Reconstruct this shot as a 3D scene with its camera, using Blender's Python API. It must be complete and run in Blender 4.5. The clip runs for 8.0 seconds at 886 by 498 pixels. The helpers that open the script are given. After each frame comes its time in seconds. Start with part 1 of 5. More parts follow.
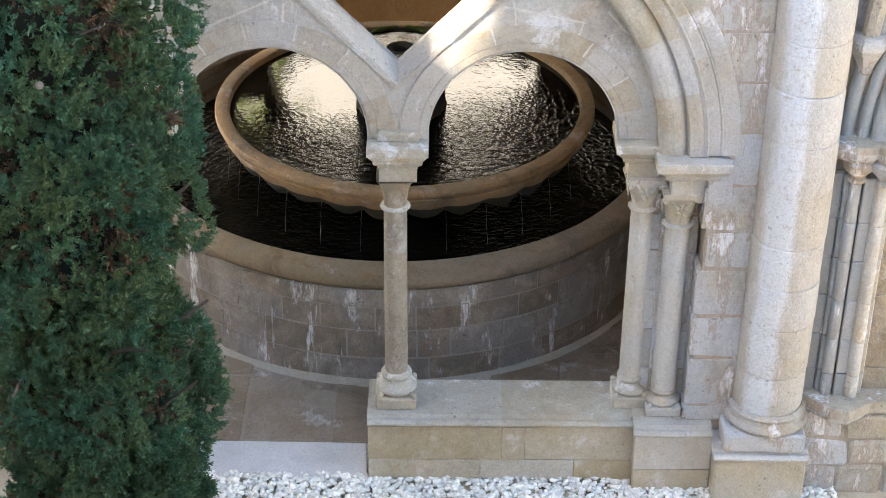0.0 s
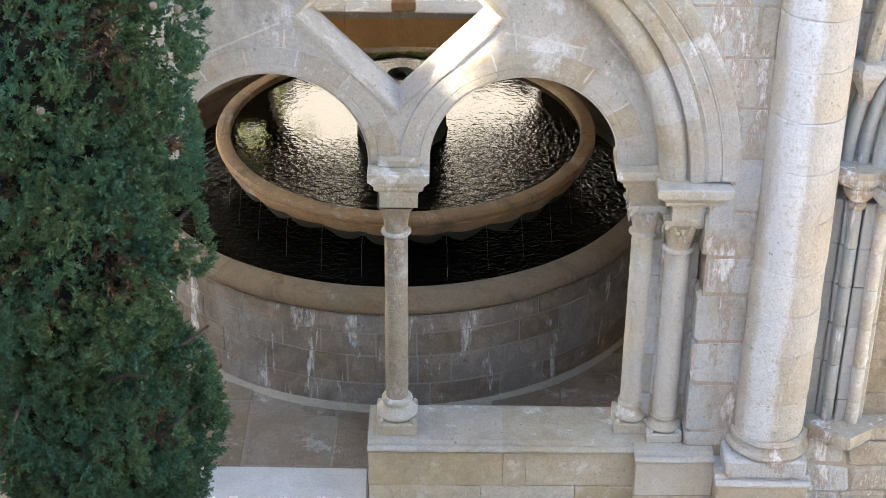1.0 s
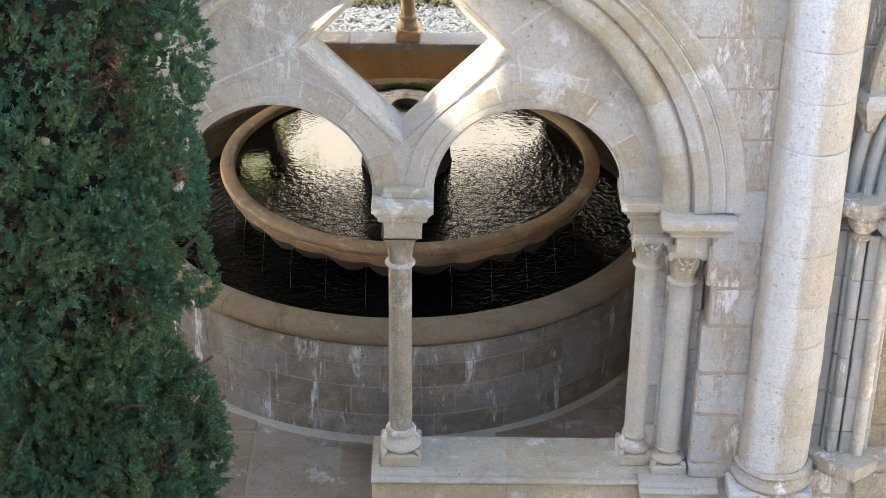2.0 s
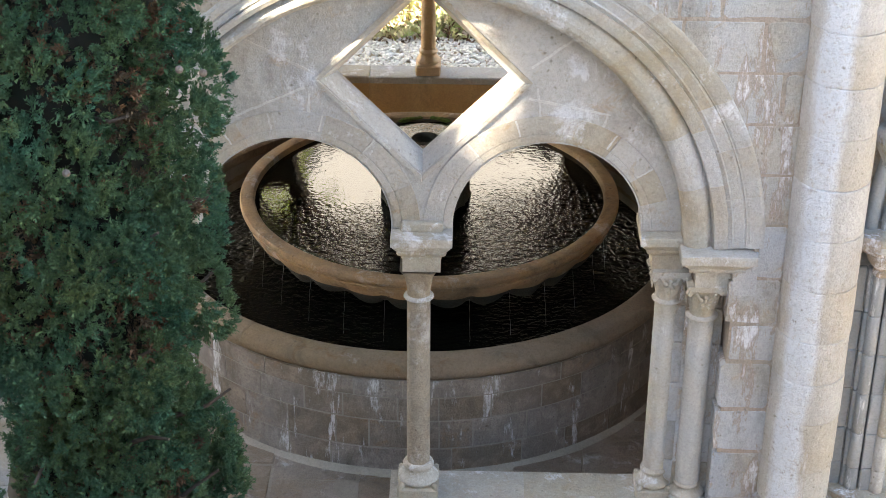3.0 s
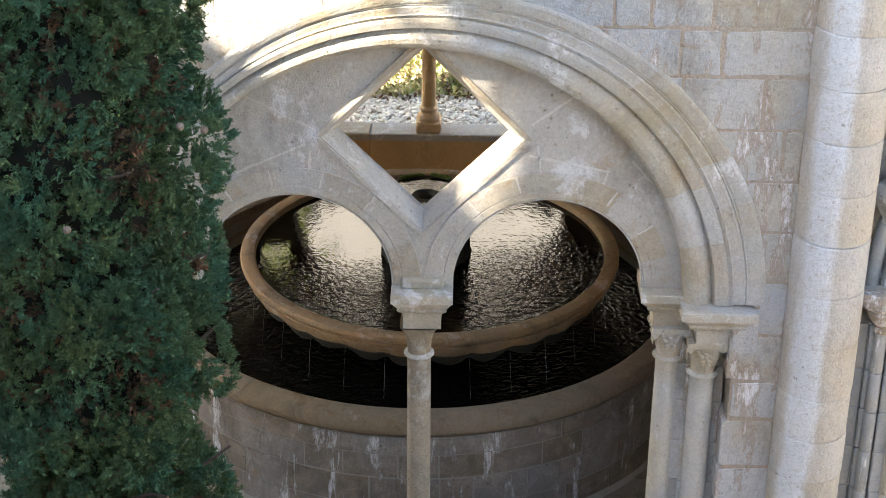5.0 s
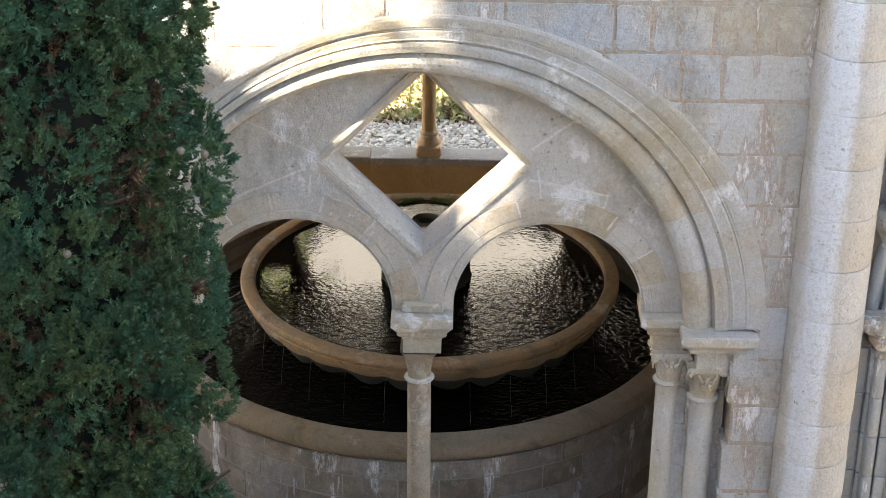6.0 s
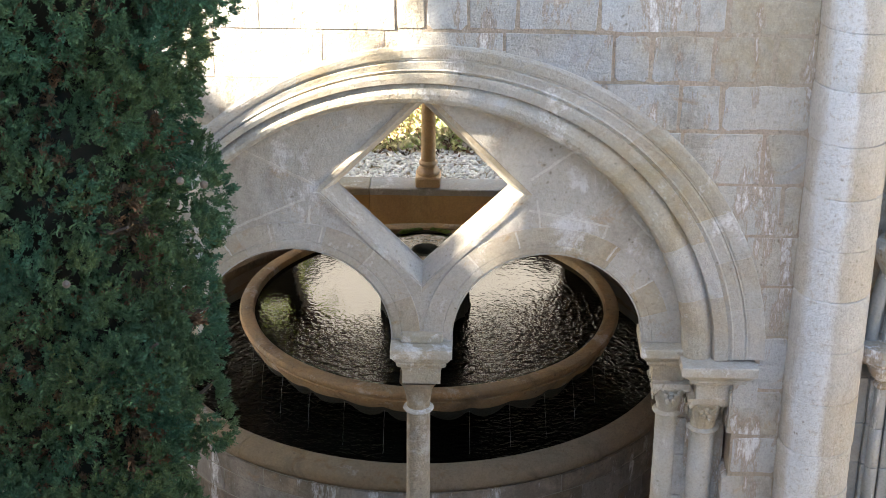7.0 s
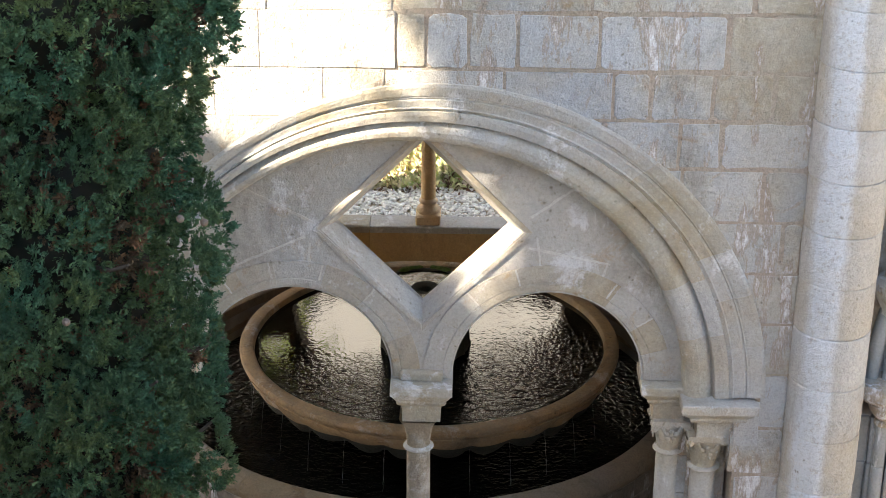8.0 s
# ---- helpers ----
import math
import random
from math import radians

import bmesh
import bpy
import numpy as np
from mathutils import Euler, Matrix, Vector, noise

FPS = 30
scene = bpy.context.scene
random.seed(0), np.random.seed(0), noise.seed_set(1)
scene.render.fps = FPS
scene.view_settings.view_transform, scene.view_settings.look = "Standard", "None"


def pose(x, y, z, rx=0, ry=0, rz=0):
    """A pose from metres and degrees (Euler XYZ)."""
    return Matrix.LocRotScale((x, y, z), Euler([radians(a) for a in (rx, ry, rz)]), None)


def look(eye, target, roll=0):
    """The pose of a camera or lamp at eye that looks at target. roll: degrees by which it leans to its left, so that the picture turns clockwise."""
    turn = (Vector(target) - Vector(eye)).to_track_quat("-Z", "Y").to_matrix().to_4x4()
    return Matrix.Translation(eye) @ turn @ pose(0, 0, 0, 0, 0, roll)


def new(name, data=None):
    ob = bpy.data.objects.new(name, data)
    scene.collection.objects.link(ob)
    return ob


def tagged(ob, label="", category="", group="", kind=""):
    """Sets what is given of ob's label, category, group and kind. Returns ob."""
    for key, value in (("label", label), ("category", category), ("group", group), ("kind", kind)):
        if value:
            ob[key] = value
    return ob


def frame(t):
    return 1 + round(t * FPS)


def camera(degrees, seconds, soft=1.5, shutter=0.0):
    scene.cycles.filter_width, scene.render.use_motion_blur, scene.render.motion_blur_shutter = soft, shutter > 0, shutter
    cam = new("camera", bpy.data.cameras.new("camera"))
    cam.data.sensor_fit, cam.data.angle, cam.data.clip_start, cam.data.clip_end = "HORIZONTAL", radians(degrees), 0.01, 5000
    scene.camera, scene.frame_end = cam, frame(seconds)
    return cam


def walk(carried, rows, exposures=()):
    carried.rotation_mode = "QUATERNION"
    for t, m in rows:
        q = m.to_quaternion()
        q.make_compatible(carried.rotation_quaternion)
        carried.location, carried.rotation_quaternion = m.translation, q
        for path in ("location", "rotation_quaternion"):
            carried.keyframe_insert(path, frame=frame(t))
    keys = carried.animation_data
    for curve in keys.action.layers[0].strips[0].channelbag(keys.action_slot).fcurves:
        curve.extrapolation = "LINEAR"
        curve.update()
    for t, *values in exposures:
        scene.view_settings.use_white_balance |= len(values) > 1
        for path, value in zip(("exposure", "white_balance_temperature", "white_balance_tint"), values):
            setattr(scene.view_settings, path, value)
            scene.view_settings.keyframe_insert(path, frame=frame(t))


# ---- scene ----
cam = camera(27.96, 8.0, soft=0.6)
EYE = (0.0, 0.0, 8.0)
# seconds, yaw, pitch, roll: the camera turns on the spot
TURNS = [
    (0, -0.095, -31.564, -0.555),
    (0.5, -0.063, -31.108, -0.548),
    (1, -0.056, -30.743, -0.557),
    (1.5, -0.049, -30.187, -0.557),
    (1.7, -0.04, -30.02, -0.555),
    (2.8, 0.775, -28.87, -0.552),
    (3, 0.811, -28.665, -0.552),
    (3.5, 0.82, -28.289, -0.56),
    (4, 0.832, -27.781, -0.552),
    (4.5, 0.835, -27.308, -0.552),
    (4.7, 0.838, -27.12, -0.553),
    (5.8, 0.858, -26.19, -0.562),
    (6, 0.858, -26.063, -0.562),
    (6.5, 0.857, -25.69, -0.556),
    (7, 0.844, -25.087, -0.566),
    (7.5, 0.828, -24.494, -0.575),
    (8, 0.859, -23.87, -0.566),
]
walk(cam, [(t, pose(*EYE, 0, 0, yaw) @ pose(0, 0, 0, 90 + pitch, 0, 0) @ pose(0, 0, 0, 0, 0, -roll)) for t, yaw, pitch, roll in TURNS], [(t, stops, 7400, 10) for t, stops in ((0.0, 3.92), (1.5, 3.90), (3.0, 3.74), (4.5, 3.52), (6.0, 3.42), (8.0, 3.24))])

# ---- light ----
SUN = Vector((-0.76, -0.33, 0.58)).normalized()
world = bpy.data.worlds.new("sky")
scene.world = world
world.use_nodes = True
wn = world.node_tree.nodes
sky = wn.new("ShaderNodeTexSky")
sky.sky_type, sky.sun_disc = "NISHITA", False
sky.sun_elevation = math.asin(SUN.z)
sky.sun_rotation = math.atan2(SUN.x, SUN.y)
world.node_tree.links.new(sky.outputs[0], wn["Background"].inputs[0])
wn["Background"].inputs[1].default_value = 0.086
sun_data = bpy.data.lights.new("sun", "SUN")
sun_data.energy, sun_data.angle, sun_data.color = 5.0, radians(0.6), (1.0, 0.94, 0.85)
new("sun", sun_data).matrix_world = look(SUN * 60, (0, 0, 0))



# ---- materials ----
def mat(name, base, rough=0.85, spread=0.25, tint=(0.25, 0.22, 0.17), scale=3.0, bump=0.3, grain=90.0, white=0.0, dark=0.25, per_piece=0.12, metallic=0.0, streak=False, pits=0.0, cool=0.0, warm=0.0, lime=0.565, halo=0.0, run=None):
    """Mineral surface: base colour, blotches at two scales, pale lime deposits, dark stains, pits, and a tone of its own for each piece."""
    m = bpy.data.materials.new(name)
    m.use_nodes = True
    nt = m.node_tree
    n, l = nt.nodes, nt.links
    bsdf = n["Principled BSDF"]
    bsdf.inputs["Roughness"].default_value = rough
    bsdf.inputs["Metallic"].default_value = metallic
    geo = n.new("ShaderNodeNewGeometry")
    info = n.new("ShaderNodeObjectInfo")

    def noise_tex(s, detail, rgh=0.6, stretch=None, dist=0.0):
        t = n.new("ShaderNodeTexNoise")
        t.inputs["Scale"].default_value, t.inputs["Detail"].default_value, t.inputs["Roughness"].default_value = s, detail, rgh
        t.inputs["Distortion"].default_value = dist
        if stretch:
            mp = n.new("ShaderNodeMapping")
            mp.inputs["Scale"].default_value = stretch
            l.new(geo.outputs["Position"], mp.inputs[0])
            l.new(mp.outputs[0], t.inputs["Vector"])
        else:
            l.new(geo.outputs["Position"], t.inputs["Vector"])
        return t.outputs["Fac"]

    def ramp(fac, lo, hi):
        r = n.new("ShaderNodeMapRange")
        r.inputs["From Min"].default_value, r.inputs["From Max"].default_value = lo, hi
        l.new(fac, r.inputs[0])
        return r.outputs[0]

    def times(a, k):
        x = n.new("ShaderNodeMath")
        x.operation = "MULTIPLY"
        l.new(a, x.inputs[0])
        if isinstance(k, (int, float)):
            x.inputs[1].default_value = k
        else:
            l.new(k, x.inputs[1])
        return x.outputs[0]

    def blend(fac, a, b, mode="MIX"):
        x = n.new("ShaderNodeMix")
        x.data_type, x.blend_type = "RGBA", mode
        if isinstance(fac, (int, float)):
            x.inputs[0].default_value = fac
        else:
            l.new(fac, x.inputs[0])
        for sock, v in ((x.inputs[6], a), (x.inputs[7], b)):
            if isinstance(v, tuple):
                sock.default_value = (*v, 1)
            else:
                l.new(v, sock)
        return x.outputs[2]

    wide = noise_tex(0.9, 4, 0.6, None, 0.4)
    big = noise_tex(scale, 5, 0.62, None, 0.5)
    fine = noise_tex(scale * 7, 6, 0.7)
    col = blend(times(ramp(big, 0.35, 0.7), spread * 2.2), base, tint)
    col = blend(times(ramp(fine, 0.45, 0.75), spread), col, tuple(c * 0.62 for c in base))
    grey = sum(base) / 3
    col = blend(times(ramp(wide, 0.48, 0.68), cool), col, (grey * 0.90, grey * 0.95, grey * 1.02))
    pick = n.new("ShaderNodeMapRange")
    pick.inputs["From Min"].default_value, pick.inputs["From Max"].default_value = 0.35, 0.95
    l.new(info.outputs["Random"], pick.inputs[0])
    col = blend(times(pick.outputs[0], cool * 0.75), col, (grey * 0.86, grey * 0.90, grey * 0.95))
    rust = noise_tex(4.3, 6, 0.7, None, 1.2)
    col = blend(times(ramp(rust, 0.58, 0.70), warm), col, (base[0] * 0.78, base[1] * 0.62, base[2] * 0.46))
    # each piece its own tone
    hsv = n.new("ShaderNodeHueSaturation")
    val = n.new("ShaderNodeMapRange")
    val.inputs["To Min"].default_value, val.inputs["To Max"].default_value = 1 - per_piece, 1 + per_piece
    l.new(info.outputs["Random"], val.inputs[0])
    l.new(val.outputs[0], hsv.inputs["Value"])
    sat = n.new("ShaderNodeMapRange")
    sat.inputs["To Min"].default_value, sat.inputs["To Max"].default_value = 1.15, 0.75
    l.new(times(info.outputs["Random"], 1.0), sat.inputs[0])
    l.new(sat.outputs[0], hsv.inputs["Saturation"])
    l.new(col, hsv.inputs["Color"])
    col = hsv.outputs[0]
    if dark:
        st = noise_tex(1.7, 7, 0.72, (1.0, 1.0, 0.35) if streak else None, 0.6)
        col = blend(times(ramp(st, 0.54, 0.72), dark), col, tuple(c * 0.38 for c in tint))
    if white:
        wh = noise_tex(2.1, 10, 0.74, (2.3, 2.3, 0.6) if streak else (1.3, 1.3, 1.0), 0.2)
        if halo:
            col = blend(times(ramp(wh, lime - 0.035, lime), halo), col, (0.30, 0.215, 0.15))
        col = blend(times(ramp(wh, lime, lime + 0.075), white), col, (0.73, 0.73, 0.745))
    if run:
        sx = n.new("ShaderNodeSeparateXYZ")
        l.new(geo.outputs["Position"], sx.inputs[0])
        edge = n.new("ShaderNodeMath")
        edge.operation = "MULTIPLY_ADD"
        l.new(noise_tex(3.0, 9, 0.75, (1.5, 1.5, 0.5), 0.3), edge.inputs[0])
        edge.inputs[1].default_value = 0.18
        l.new(sx.outputs[0], edge.inputs[2])
        off = n.new("ShaderNodeMath")
        off.operation = "SUBTRACT"
        l.new(edge.outputs[0], off.inputs[0])
        off.inputs[1].default_value = run[0] + 0.09
        away = n.new("ShaderNodeMath")
        away.operation = "ABSOLUTE"
        l.new(off.outputs[0], away.inputs[0])
        col = blend(times(ramp(away.outputs[0], run[1], run[1] * 0.6), times(ramp(noise_tex(26.0, 6, 0.75), 0.30, 0.46), 0.85)), col, (0.62, 0.655, 0.70))
    speck = noise_tex(55.0, 5, 0.75)
    col = blend(times(ramp(speck, 0.50, 0.68), 0.38), col, tuple(c * 0.45 for c in base))
    col = blend(times(ramp(speck, 0.46, 0.32), 0.22), col, tuple(min(0.85, c * 1.45) for c in base))
    if pits:
        vo = n.new("ShaderNodeTexVoronoi")
        vo.inputs["Scale"].default_value = 17.0
        wob = n.new("ShaderNodeMix")
        wob.data_type = "VECTOR"
        wob.inputs[0].default_value = 0.06
        tx = n.new("ShaderNodeTexNoise")
        tx.inputs["Scale"].default_value = 9.0
        l.new(geo.outputs["Position"], tx.inputs["Vector"])
        l.new(geo.outputs["Position"], wob.inputs[4])
        l.new(tx.outputs["Color"], wob.inputs[5])
        l.new(wob.outputs[1], vo.inputs["Vector"])
        gate = ramp(noise_tex(2.6, 4, 0.6), 0.46, 0.62)
        col = blend(times(times(ramp(vo.outputs["Distance"], 0.20, 0.06), gate), 0.75), col, tuple(c * 0.40 for c in tint))
    l.new(col, bsdf.inputs["Base Color"])
    hgt = noise_tex(grain, 4, 0.7)
    mid = noise_tex(11.0, 6, 0.65)
    add = n.new("ShaderNodeMath")
    add.operation = "MULTIPLY_ADD"
    l.new(mid, add.inputs[0])
    add.inputs[1].default_value = 3.5
    l.new(hgt, add.inputs[2])
    height = add.outputs[0]
    if pits:
        v = n.new("ShaderNodeTexVoronoi")
        v.inputs["Scale"].default_value = 26.0
        l.new(geo.outputs["Position"], v.inputs["Vector"])
        pit = ramp(v.outputs["Distance"], 0.03, 0.16)
        ad2 = n.new("ShaderNodeMath")
        ad2.operation = "MULTIPLY_ADD"
        l.new(pit, ad2.inputs[0])
        ad2.inputs[1].default_value = pits
        l.new(height, ad2.inputs[2])
        height = ad2.outputs[0]
    b = n.new("ShaderNodeBump")
    b.inputs["Strength"].default_value, b.inputs["Distance"].default_value = bump, 0.012
    l.new(height, b.inputs["Height"])
    l.new(b.outputs[0], bsdf.inputs["Normal"])
    return m


STONE = mat("limestone", (0.50, 0.455, 0.385), white=0.9, dark=0.75, tint=(0.40, 0.335, 0.245), pits=0.8, streak=True, per_piece=0.16, spread=0.5, cool=1.0, warm=0.75, bump=0.9, lime=0.553, halo=0.75)
STONE_SHAFT = mat("limewashed_shaft_stone", (0.49, 0.455, 0.40), white=0.35, dark=0.3, tint=(0.42, 0.36, 0.28), pits=0.9, streak=True, per_piece=0.06, spread=0.35, cool=0.5, warm=0.3, bump=1.0, lime=0.57, halo=0.2, run=(2.15, 0.105))
STONE_FINE = mat("dressed_limestone", (0.46, 0.425, 0.36), white=0.7, dark=0.5, tint=(0.39, 0.32, 0.225), pits=0.6, cool=0.55, warm=0.5, spread=0.5, bump=0.65, per_piece=0.09)
STONE_WARM = mat("honey_limestone", (0.48, 0.405, 0.30), warm=0.6, cool=0.3, spread=0.4, bump=0.6, white=0.35, dark=0.35, tint=(0.41, 0.32, 0.19), pits=1.0)
STONE_JAMB = mat("smooth_jamb_limestone", (0.45, 0.425, 0.375), white=0.35, dark=0.3, tint=(0.40, 0.35, 0.27), pits=0.4, cool=0.7, warm=0.3, spread=0.35, bump=0.5, per_piece=0.06, streak=True, lime=0.58)
STONE_GREY = mat("grey_marble", (0.25, 0.26, 0.265), white=0.7, dark=0.4, tint=(0.30, 0.30, 0.29), rough=0.6, streak=True)
TRACERY = mat("tracery_limestone", (0.475, 0.42, 0.335), white=0.6, lime=0.578, dark=0.5, tint=(0.39, 0.315, 0.225), pits=0.8, cool=0.45, warm=0.85, spread=0.5, bump=0.7, per_piece=0.09)
STONE_COL = mat("weathered_column_stone", (0.33, 0.268, 0.19), warm=0.6, bump=0.9, white=0.3, dark=0.8, tint=(0.23, 0.18, 0.125), scale=9, pits=1.6, spread=0.5)
MORTAR = mat("lime_mortar", (0.40, 0.315, 0.25), bump=0.9, pits=0.8, warm=0.6, spread=0.5, white=0.35, dark=0.35, tint=(0.38, 0.33, 0.26), per_piece=0.0)
PALE_MORTAR = mat("pale_joint_mortar", (0.56, 0.53, 0.48), white=0.4, dark=0.3, tint=(0.45, 0.40, 0.33), per_piece=0.05)
BASIN_WALL = mat("stained_basin_stone", (0.33, 0.262, 0.195), cool=0.3, warm=0.8, bump=0.9, white=0.85, dark=0.95, pits=1.0, tint=(0.19, 0.145, 0.105), spread=0.75, scale=6.0, streak=True, per_piece=0.18, lime=0.56)
BASIN_COPING = mat("worn_basin_coping", (0.26, 0.187, 0.112), cool=0.1, warm=0.8, bump=0.9, white=0.25, dark=0.8, pits=1.0, tint=(0.25, 0.185, 0.12), spread=0.55, per_piece=0.08, lime=0.6)
BASIN_RIM = mat("worn_basin_rim", (0.37, 0.205, 0.066), warm=0.6, bump=0.8, white=0.3, dark=0.9, spread=0.5, tint=(0.22, 0.15, 0.085), pits=1.0)
FLOOR = mat("floor_slabs", (0.27, 0.215, 0.165), white=0.35, dark=0.95, spread=0.6, tint=(0.20, 0.145, 0.095), rough=0.6, per_piece=0.12, warm=0.7, bump=0.9)
JOINT = mat("floor_joint", (0.33, 0.295, 0.245), dark=0.4, per_piece=0.0)
FLOOR_JOINT = mat("floor_bedding", (0.27, 0.235, 0.19), dark=0.5, tint=(0.20, 0.16, 0.12), per_piece=0.0)
SLAB = mat("blue_grey_slab", (0.50, 0.50, 0.50), white=0.2, dark=0.3, tint=(0.38, 0.37, 0.35), per_piece=0.05)
# Wet tufa of the drum; on drip edge and stem it also carries shade.
ROCK = mat("wet_and_shaded_stone", (0.042, 0.034, 0.022), rough=0.85, dark=0.6, tint=(0.03, 0.035, 0.015), bump=0.9, pits=2.0)
SOIL = mat("soil", (0.46, 0.36, 0.24), dark=0.3, tint=(0.38, 0.28, 0.17), per_piece=0)
# Warm bounced light inside the pavilion is put into this stone's colour.
BOUNCE_STONE = mat("bounce_lit_stone", (0.64, 0.43, 0.225), dark=0.5, tint=(0.42, 0.26, 0.12), warm=0.5, bump=0.5)
PEBBLE = mat("white_pebbles", (0.80, 0.765, 0.70), white=0.3, dark=0.1, tint=(0.55, 0.53, 0.49), scale=25, bump=0.1, per_piece=0.0)
# Very pale so the added north wing shows bright in the bowl's water.
MIRROR_WHITE = mat("mirror_wall_white", (0.84, 0.82, 0.78), dark=0.1, tint=(0.76, 0.72, 0.66), per_piece=0.0)
# Interior shade put into the colour, so the bowl mirrors a dark vault.
VAULT = mat("darkened_vault_stone", (0.24, 0.178, 0.11), dark=0.4, tint=(0.11, 0.085, 0.06), per_piece=0.0)
PLASTER = mat("old_render", (0.40, 0.32, 0.21), dark=0.4, tint=(0.34, 0.25, 0.15), per_piece=0.0)
ROOF = mat("clay_tiles", (0.36, 0.20, 0.12), dark=0.4, tint=(0.25, 0.14, 0.09), per_piece=0.0)
WOOD = mat("cypress_bark", (0.075, 0.05, 0.035), dark=0.5, tint=(0.05, 0.035, 0.025), bump=0.8, per_piece=0.1)
CONE = mat("cypress_cone", (0.13, 0.10, 0.08), dark=0.4, tint=(0.2, 0.15, 0.11), scale=30, bump=0.6)


def island_tones(m, lo, hi):
    """Adds a tone for every loose piece of a joined mesh."""
    nt = m.node_tree
    n, l = nt.nodes, nt.links
    bsdf = n["Principled BSDF"]
    src = bsdf.inputs["Base Color"].links[0].from_socket
    geo = n.new("ShaderNodeNewGeometry")
    mr = n.new("ShaderNodeMapRange")
    mr.inputs["To Min"].default_value, mr.inputs["To Max"].default_value = lo, hi
    l.new(geo.outputs["Random Per Island"], mr.inputs[0])
    h = n.new("ShaderNodeHueSaturation")
    l.new(src, h.inputs["Color"])
    l.new(mr.outputs[0], h.inputs["Value"])
    l.new(h.outputs[0], bsdf.inputs["Base Color"])


island_tones(PEBBLE, 0.72, 1.18)


def leaf_mat(name, a, b, scale=2.5, lo=0.7, hi=1.25):
    m = bpy.data.materials.new(name)
    m.use_nodes = True
    n, l = m.node_tree.nodes, m.node_tree.links
    bsdf = n["Principled BSDF"]
    bsdf.inputs["Roughness"].default_value = 0.75
    bsdf.inputs["Specular IOR Level"].default_value = 0.25
    geo = n.new("ShaderNodeNewGeometry")
    t = n.new("ShaderNodeTexNoise")
    t.inputs["Scale"].default_value, t.inputs["Detail"].default_value = scale, 5
    l.new(geo.outputs["Position"], t.inputs["Vector"])
    mix = n.new("ShaderNodeMix")
    mix.data_type = "RGBA"
    mix.inputs[6].default_value, mix.inputs[7].default_value = (*a, 1), (*b, 1)
    mr = n.new("ShaderNodeMapRange")
    mr.inputs["From Min"].default_value, mr.inputs["From Max"].default_value = 0.35, 0.65
    l.new(t.outputs["Fac"], mr.inputs[0])
    l.new(mr.outputs[0], mix.inputs[0])
    h = n.new("ShaderNodeHueSaturation")
    v = n.new("ShaderNodeMapRange")
    v.inputs["To Min"].default_value, v.inputs["To Max"].default_value = lo, hi
    l.new(geo.outputs["Random Per Island"], v.inputs[0])
    l.new(v.outputs[0], h.inputs["Value"])
    l.new(mix.outputs[2], h.inputs["Color"])
    l.new(h.outputs[0], bsdf.inputs["Base Color"])
    return m


FOLIAGE = leaf_mat("cypress_foliage", (0.045, 0.119, 0.069), (0.090, 0.132, 0.051), 3.2, 0.65, 1.35)
FOLIAGE_DRY = leaf_mat("dry_foliage", (0.19, 0.095, 0.05), (0.09, 0.065, 0.04), 5)
# Near-black: shade between boughs put into the colour; the hedge uses it too.
DARK_FILL = leaf_mat("near_black_fill", (0.007, 0.011, 0.007), (0.020, 0.014, 0.009), 14)
# Leaf colour brightened to look sunlit in the bowl's reflection.
SUNLEAF = leaf_mat("sunlit_leaves", (0.24, 0.36, 0.03), (0.33, 0.39, 0.06), 6)
SHRUB = leaf_mat("shrub_leaves", (0.24, 0.30, 0.09), (0.50, 0.45, 0.26), 6)
MOSS = leaf_mat("moss", (0.06, 0.10, 0.015), (0.10, 0.13, 0.03), 30)


